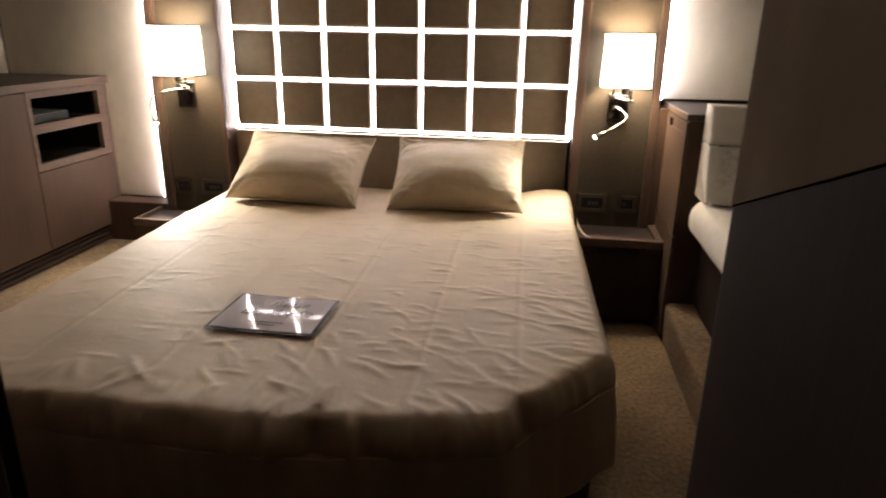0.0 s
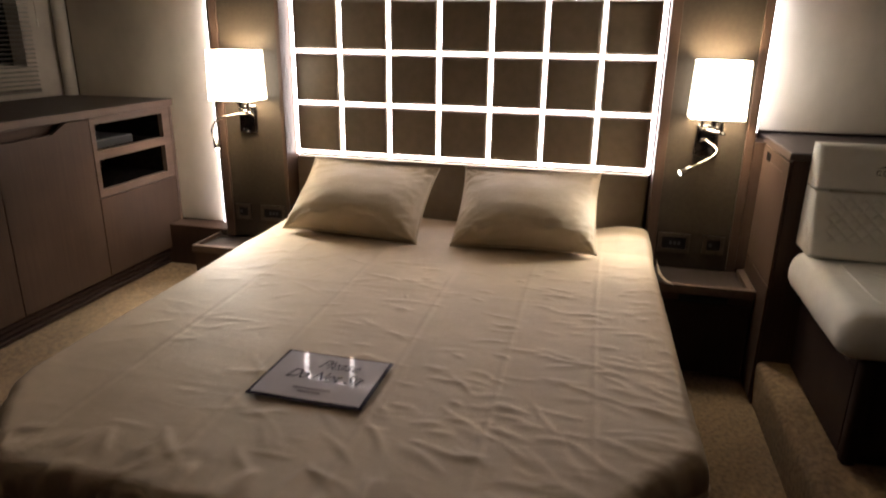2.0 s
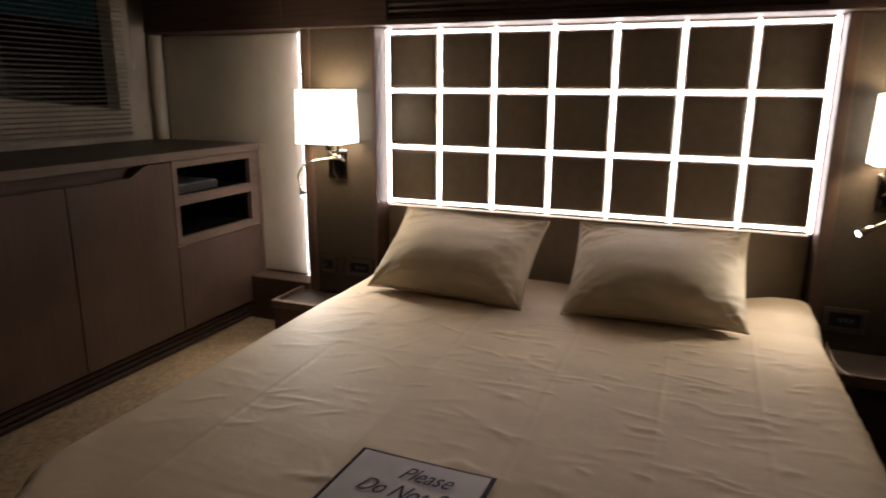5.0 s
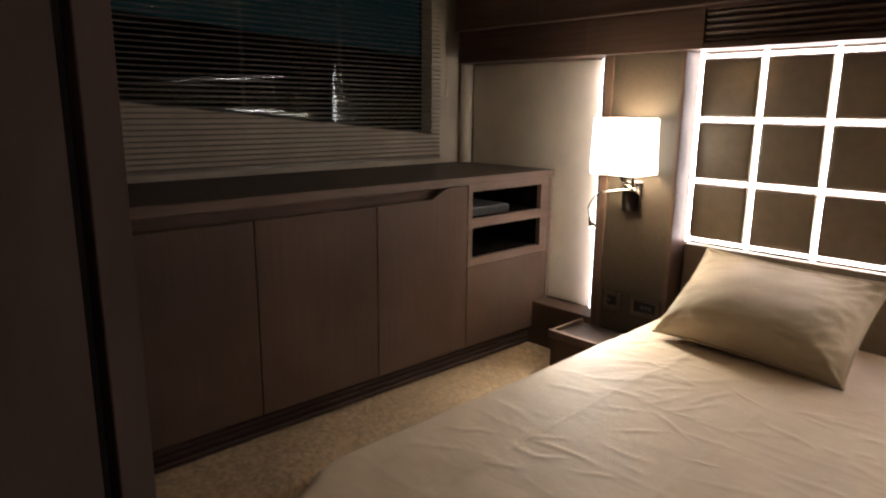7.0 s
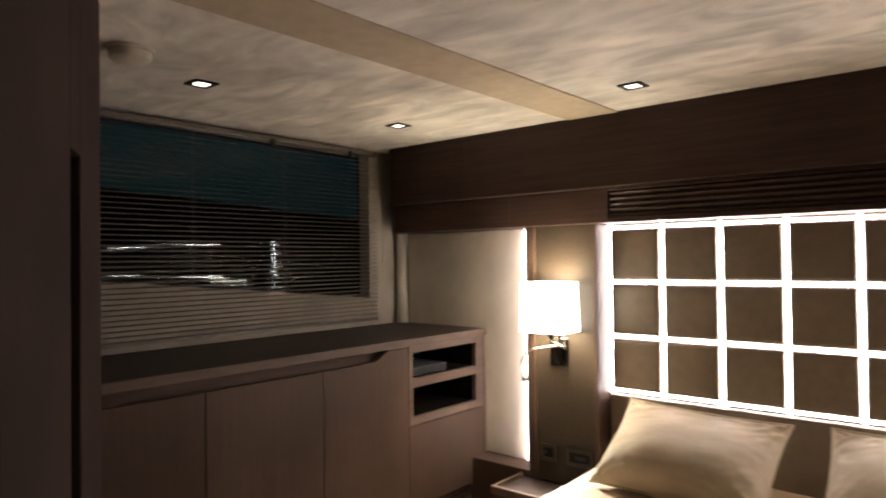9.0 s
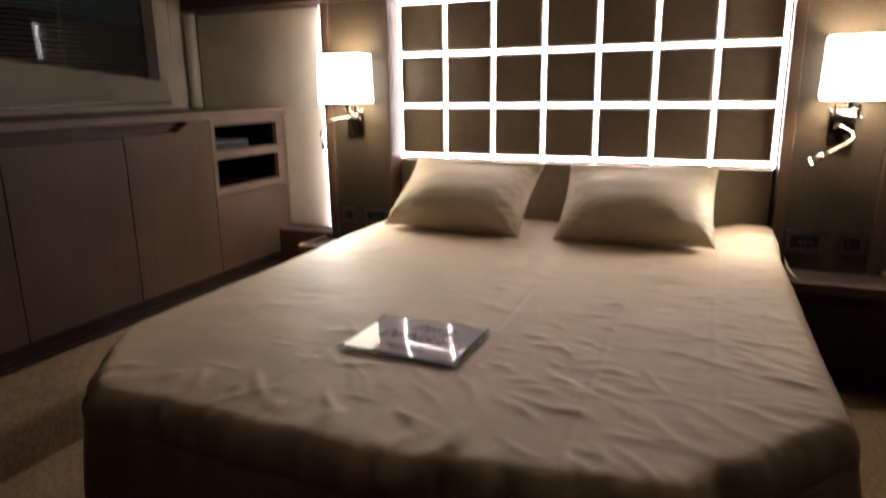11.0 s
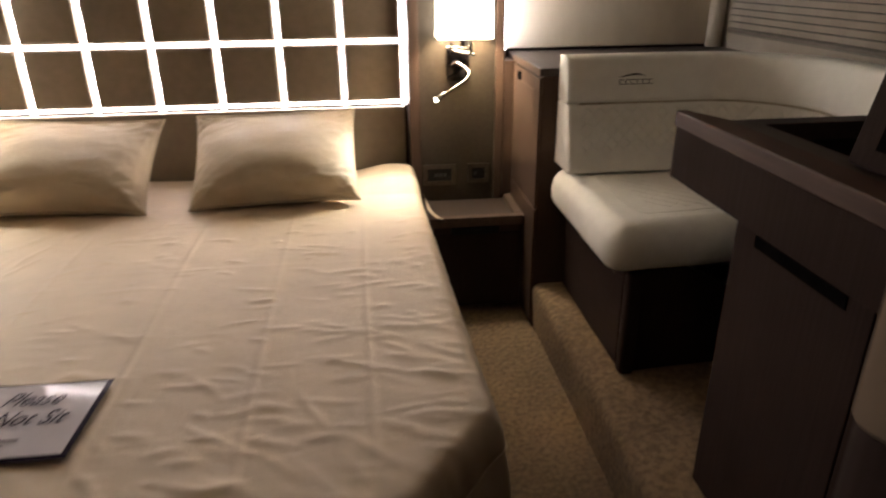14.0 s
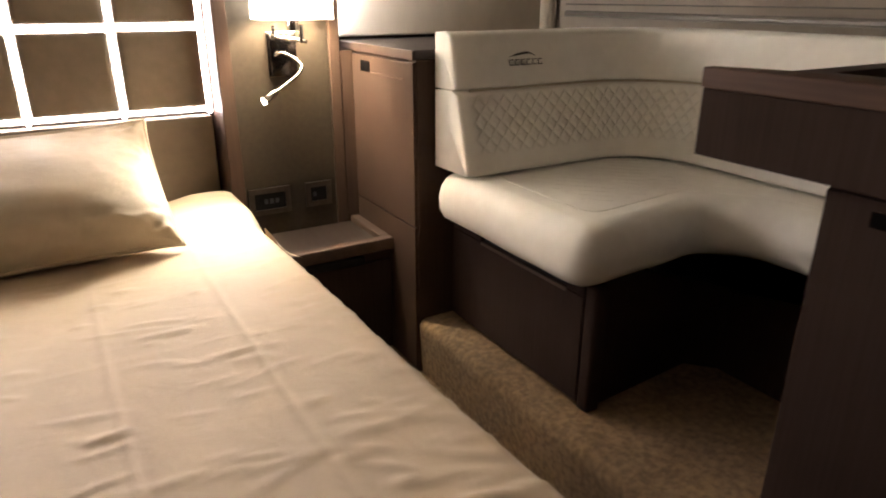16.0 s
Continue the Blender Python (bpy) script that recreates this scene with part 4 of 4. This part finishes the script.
def back_mesh(z0, z1, out0, out1, quilt):
    """Back cushion swept round the corner; leans out from z1 down to z0."""
    rows, n, run = [], 64 if quilt else 30, 0.0
    for i, (x, y, nx, ny) in enumerate(line):
        if i:
            run += math.hypot(x - line[i - 1][0], y - line[i - 1][1])
        row = []
        for j in range(n + 1):
            v = j / n
            z = z0 + (z1 - z0) * v
            o = out0 + (out1 - out0) * v
            e = min(v, 1 - v) * (z1 - z0)
            soft = 0.016
            if e < soft:
                o -= soft * (1 - (1 - (1 - e / soft) ** 2) ** 0.5)
            if i < 15:
                o -= 0.02 * (1 - (1 - (1 - i / 15) ** 2) ** 0.5)
            if quilt and 0.035 < run < 1.2 and 0.05 < v < 0.95:
                a, b = (run + z) / 0.043, (run - z) / 0.043
                k = min(abs(a - round(a)), abs(b - round(b)))
                fade = min(1, (run - 0.035) / 0.02) * min(1, max(0, (z - z0 - 0.055) / 0.02)) * min(1, (0.96 - v) / 0.03)
                o -= 0.0060 * math.exp(-(k / 0.14) ** 2) * max(0, fade)
            o += 0.002 * noise.noise((run * 5, z * 7, 2.0))
            row.append((x + nx * o, y + ny * o, z))
        row += [(x - nx * 0.08, y - ny * 0.08, z1 - 0.004), (x - nx * 0.08, y - ny * 0.08, z0)]
        rows.append(row)
    bm = sheet(rows, closed=True)
    bm.verts.ensure_lookup_table()
    m = n + 3
    bm.faces.new([bm.verts[k] for k in range(m)])
    bm.faces.new([bm.verts[(len(line) - 1) * m + k] for k in range(m)][::-1])
    return bm


part("back_cushion", back_mesh(0.678, 0.897, 0.105, 0.040, True), CREAM, settee, "cream leather back with diamond quilting", smooth="edges")
part("head_roll", back_mesh(0.899, 1.048, 0.040, 0.004, False), CREAM, settee, "plain cream leather top roll", smooth="edges")
part("seam", tube([(x + nx * 0.031, y + ny * 0.031, 0.898) for x, y, nx, ny in line[10:]], 0.004, 6), STITCH, settee, "sewn seam", smooth=True)
emb = thing("embroidery", (1.57, -0.63, 0.96), "small charcoal emblem on the top roll", "emblem")
lean = pose(1.572, -0.634, 0.968, 76)
sw = smooth_line([(-0.052, 0.012, 0), (-0.02, 0.021, 0), (0.015, 0.024, 0), (0.042, 0.012, 0)], 6)
rows = [[lean @ Vector((p.x, p.y - 0.0065 * math.sin(i / (len(sw) - 1) * math.pi), 0.001)), lean @ Vector((p.x, p.y, 0.001))] for i, p in enumerate(sw)]
part("swoosh", sheet(rows), LOGO, emb)
for k in range(6):
    x = -0.043 + k * 0.0195
    part("bar", box(x - 0.0075, x + 0.0075, -0.011, -0.0085, 0.0, 0.0012, 0, turn=lean), LOGO, emb)
    part("bar", box(x - 0.0075, x - 0.0050, -0.0080, 0.0022, 0.0, 0.0012, 0, turn=lean), LOGO, emb)
    part("bar", box(x - 0.0075, x + 0.0075, 0.0025, 0.0050, 0.0, 0.0012, 0, turn=lean), LOGO, emb)

panel = outline_round([(1.44, -0.70, 0.05), (1.44, -1.085, 0.05), (1.79, -1.05, 0.12), (1.93, -1.25, 0.10), (1.93, -2.40, 0.03), (2.05, -2.40, 0.03), (2.05, -0.95, 0.12), (1.90, -0.70, 0.12)], 0.03)
part("panel_seam", tube([(q.x, q.y, 0.6722) for q in panel], 0.0018, 6, True), CREAM, seat, "sewn border seam", smooth=True)

# ---- vanity desk with its lid up ----
desk = thing("vanity_desk", (1.6, -1.9, DECK), "dark walnut vanity desk with an open lid", "desk")
part("front_rail", prism([(1.362, -1.392), (1.362, -2.500), (1.425, -2.500), (1.425, -1.50), (1.385, -1.392)], 0.992, 1.026, 0.003), WOOD_RED, desk, "reddish walnut front edge")
tb = bmesh.new()
for x0, x1, y0, y1 in ((1.4255, 1.86, -1.545, -1.497), (1.4255, 1.475, -2.500, -1.545), (1.84, 1.86, -2.500, -1.545)):
    box(x0, x1, y0, y1, 0.990, 1.024, 0, bm=tb)
part("top", tb, WOOD_FLAT, desk, "dark walnut top frame")
well = bmesh.new()
box(1.475, 1.84, -2.500, -1.545, 0.90, 0.91, 0, bm=well)
box(1.470, 1.475, -2.500, -1.545, 0.90, 0.989, 0, bm=well)
box(1.84, 1.845, -2.500, -1.545, 0.90, 0.989, 0, bm=well)
box(1.475, 1.84, -1.545, -1.540, 0.90, 0.989, 0, bm=well)
part("well", well, BLACK, desk, "black lined storage well")
# From the apron down, the desk's shade is painted by the darkened veneer.
part("apron", prism([(1.366, -1.396), (1.366, -2.500), (1.86, -2.500), (1.86, -1.502), (1.43, -1.502), (1.392, -1.396)], 0.882, 0.899, 0.002), WALNUT_SHADED, desk)
part("apron_front", prism([(1.365, -1.395), (1.365, -2.500), (1.422, -2.500), (1.422, -1.50), (1.386, -1.395)], 0.880, 0.9915, 0.002), WALNUT_SHADED, desk, "walnut apron")
part("apron_end", box(1.423, 1.858, -1.506, -1.5005, 0.8995, 0.9895, 0.001), WALNUT_SHADED, desk)
part("pedestal", box(1.427, 1.85, -2.500, -1.600, DECK, 0.8815, 0.003), WALNUT_SHADED, desk, "walnut pedestal")
part("door", box(1.415, 1.4265, -1.985, -1.604, DECK + 0.01, 0.862, 0.002), WALNUT_SHADED, desk, "flush walnut door")
part("door", box(1.415, 1.4265, -2.498, -1.989, DECK + 0.01, 0.862, 0.002), WALNUT_SHADED, desk, "flush walnut door")
# Near-black strip on the door face stands for a shaded cut-out.
part("grip_slot", box(1.4125, 1.4155, -1.930, -1.675, 0.822, 0.846, 0.001), GROOVE, desk, "near-black piece painting the shade of a cut-out grip")
part("back_block", box(1.80, 1.985, -2.499, -1.503, 1.0265, 1.062, 0.003), WOOD_RED, desk, "raised walnut block behind the well")
hinge = pose(1.447, -1.832, 1.027, 0, 11.8)
lid = part("lid", box(-0.012, 0.012, -0.50, 0.0, 0.0, 0.40, 0.004, turn=hinge), WALNUT_SHADED, desk, "raised dark walnut lid")
part("lid_panel", box(-0.0145, -0.0122, -0.45, -0.048, 0.03, 0.352, 0.001, turn=hinge), GROOVE, lid, "black inlay of the lid")

# ---- bedside lamps ----
def wall_lamp(xc, w, d0, bend, aim, watts, cone, label):
    """Swing-arm wall lamp with a box shade and a flexible reading light."""
    lamp = thing("wall_lamp", (xc, -0.083, 0.92), label, "lamp", "bedside wall lamps")
    part("wall_plate", box(xc - 0.052, xc + 0.030, -0.104, -0.0825, 0.905, 1.030, 0.003), CHROME_DARK, lamp, "black chrome wall plate", smooth="edges")
    part("plate_rim", box(xc - 0.056, xc + 0.034, -0.090, -0.0822, 0.901, 1.034, 0.002), CHROME, lamp, "bright plate rim")
    part("arm", tube([(xc - 0.045, -0.115, 1.02), (xc + 0.01, -0.145, 1.013), (xc + 0.045, -0.165, 1.006)], 0.0065, 10), CHROME, lamp, "chrome arm", smooth=True)
    part("arm_post", tube([(xc + 0.030, -0.158, 1.004), (xc + 0.030, -0.158, 1.055)], 0.008, 10), CHROME, lamp, "chrome post", smooth="edges")
    part("arm_post", tube([(xc - 0.040, -0.112, 1.012), (xc - 0.040, -0.112, 1.052)], 0.006, 10), CHROME, lamp, "chrome post", smooth="edges")
    part("bulb_socket", tube([(xc, -0.178, 1.04), (xc, -0.178, 1.10)], 0.018, 12), CHROME, lamp, "chrome socket", smooth="edges")
    d1, z0, z1, t = -0.100, 1.072, 1.294, 0.003
    sh = bmesh.new()
    corners = [(xc - w, d0), (xc + w, d0), (xc + w, d1), (xc - w, d1)]
    rows = []
    for z, inset in ((z0, 0.0), (z1, 0.006)):
        ring = []
        for i, (x, y) in enumerate(corners):
            sx, sy = (1 if x > xc else -1), (1 if y > (d0 + d1) / 2 else -1)
            ring.append((x - sx * inset, y - sy * inset * 0.5, z))
        rows.append(ring)
    sheet(rows, sh, closed=True)
    bmesh.ops.bevel(sh, geom=[e for e in sh.edges if abs(e.verts[0].co.z - e.verts[1].co.z) > 0.1], offset=0.008, segments=3, affect="EDGES")
    bmesh.ops.recalc_face_normals(sh, faces=sh.faces)
    bmesh.ops.solidify(sh, geom=sh.faces[:], thickness=t)
    part("shade", sh, SHADE, lamp, "glowing ivory cloth box shade")
    bulb = bpy.data.lights.new("bulb", "POINT")
    bulb.energy, bulb.color, bulb.shadow_soft_size = BULB_WATTS, (1.0, 0.90, 0.72), 0.03
    o = new("bulb", bulb)
    o.parent, o.location = lamp, Vector((xc, -0.178, 1.18)) - lamp.location
    pts = smooth_line(bend, 8)
    part("gooseneck", tube(pts, 0.0046, 8), CHROME, lamp, "flexible chrome neck", smooth=True)
    end, way = Vector(bend[-1]), (Vector(bend[-1]) - Vector(bend[-2])).normalized()
    part("reading_head", tube([end - way * 0.004, end + way * 0.004, end + way * 0.03, end + way * 0.045], [0.006, 0.011, 0.0125, 0.0125], 14), CHROME, lamp, "chrome reading light head", smooth="edges")
    part("lens", tube([end + way * 0.0455, end + way * 0.0475], 0.010, 14), READ_LED, lamp, "bright lens")
    spot = bpy.data.lights.new("reading_spot", "SPOT")
    spot.energy, spot.color, spot.spot_size, spot.spot_blend, spot.shadow_soft_size = watts, (1.0, 0.94, 0.86), radians(cone), 1.0, 0.012
    so = new("reading_spot", spot)
    so.parent = lamp
    tip = end + way * 0.052
    so.matrix_local = Matrix.Translation(-lamp.location) @ look(tip, aim)


wall_lamp(-1.050, 0.106, -0.280, [(-1.020, -0.105, 0.985), (-1.035, -0.125, 1.000), (-1.09, -0.165, 0.997), (-1.160, -0.200, 0.975), (-1.190, -0.215, 0.925), (-1.172, -0.225, 0.880)], (-0.99, -0.58, 0.42), READ_WATTS * 2.6, 108, "chrome swing-arm wall lamp with reading light bent outwards")
wall_lamp(1.074, 0.102, -0.250, [(1.035, -0.105, 0.965), (1.055, -0.130, 0.975), (1.095, -0.160, 0.945), (1.085, -0.175, 0.920), (1.045, -0.190, 0.895), (1.000, -0.200, 0.870)], (0.64, -0.42, 0.56), READ_WATTS * 0.62, 80, "chrome swing-arm wall lamp with reading light bent down")


def socket(xc, zc, w, h, label):
    s = thing("wall_socket", (xc, -0.083, zc - h / 2), label, "socket", "sockets over the night tables")
    y = -0.0825
    fr = bmesh.new()
    b = 0.017
    for x0, x1, z0, z1 in ((xc - w / 2, xc + w / 2, zc + h / 2 - b, zc + h / 2), (xc - w / 2, xc + w / 2, zc - h / 2, zc - h / 2 + b), (xc - w / 2, xc - w / 2 + b, zc - h / 2 + b, zc + h / 2 - b), (xc + w / 2 - b, xc + w / 2, zc - h / 2 + b, zc + h / 2 - b)):
        box(x0, x1, y - 0.009, y, z0, z1, 0, bm=fr)
    part("frame", fr, METAL, s, "bronze frame")
    part("insert", box(xc - w / 2 + b, xc + w / 2 - b, y - 0.005, y, zc - h / 2 + b, zc + h / 2 - b, 0.001), BLACK, s, "black insert")
    for k in range(3 if w > 0.1 else 1):
        part("button", box(xc - 0.02 + k * 0.018, xc - 0.008 + k * 0.018, y - 0.007, y - 0.0052, zc - 0.008, zc + 0.008, 0.001), GREY, s)


socket(0.985, 0.512, 0.135, 0.088, "bronze-framed black control panel above the night table")
socket(1.150, 0.514, 0.090, 0.082, "bronze-framed black socket above the night table")
socket(-1.130, 0.494, 0.085, 0.080, "bronze-framed black socket above the night table")
socket(-0.965, 0.494, 0.135, 0.080, "bronze-framed black control panel above the night table")

# ---- ceiling fittings ----
def downlight(x, y):
    d = thing("downlight", (x, y, CEILING), "small square recessed downlight with dark frame", "downlight", "ceiling downlights")
    fr = bmesh.new()
    for x0, x1, y0, y1 in ((-0.042, 0.042, 0.026, 0.042), (-0.042, 0.042, -0.042, -0.026), (-0.042, -0.026, -0.026, 0.026), (0.026, 0.042, -0.026, 0.026)):
        box(x + x0, x + x1, y + y0, y + y1, CEILING - 0.006, CEILING - 0.0005, 0, bm=fr)
    part("frame", fr, BLACK, d, "dark square frame")
    part("lens", box(x - 0.0255, x + 0.0255, y - 0.0255, y + 0.0255, CEILING - 0.004, CEILING - 0.0005, 0.001), SPOT_LED, d, "dim warm lens")


for x, y in ((-1.575, -1.574), (-1.585, -0.60), (-0.490, -0.515)):
    downlight(x, y)
det = thing("smoke_detector", (-1.387, -1.90, CEILING), "round cream smoke detector on the ceiling", "smoke detector")
part("body", tube([(-1.387, -1.90, CEILING - 0.0005), (-1.387, -1.90, CEILING - 0.03), (-1.387, -1.90, CEILING - 0.038)], [0.058, 0.056, 0.045], 28), WHITE, det, smooth="edges")
part("collar", tube([(-1.387, -1.90, CEILING - 0.0004), (-1.387, -1.90, CEILING - 0.010)], 0.066, 28), WHITE, det, smooth="edges")
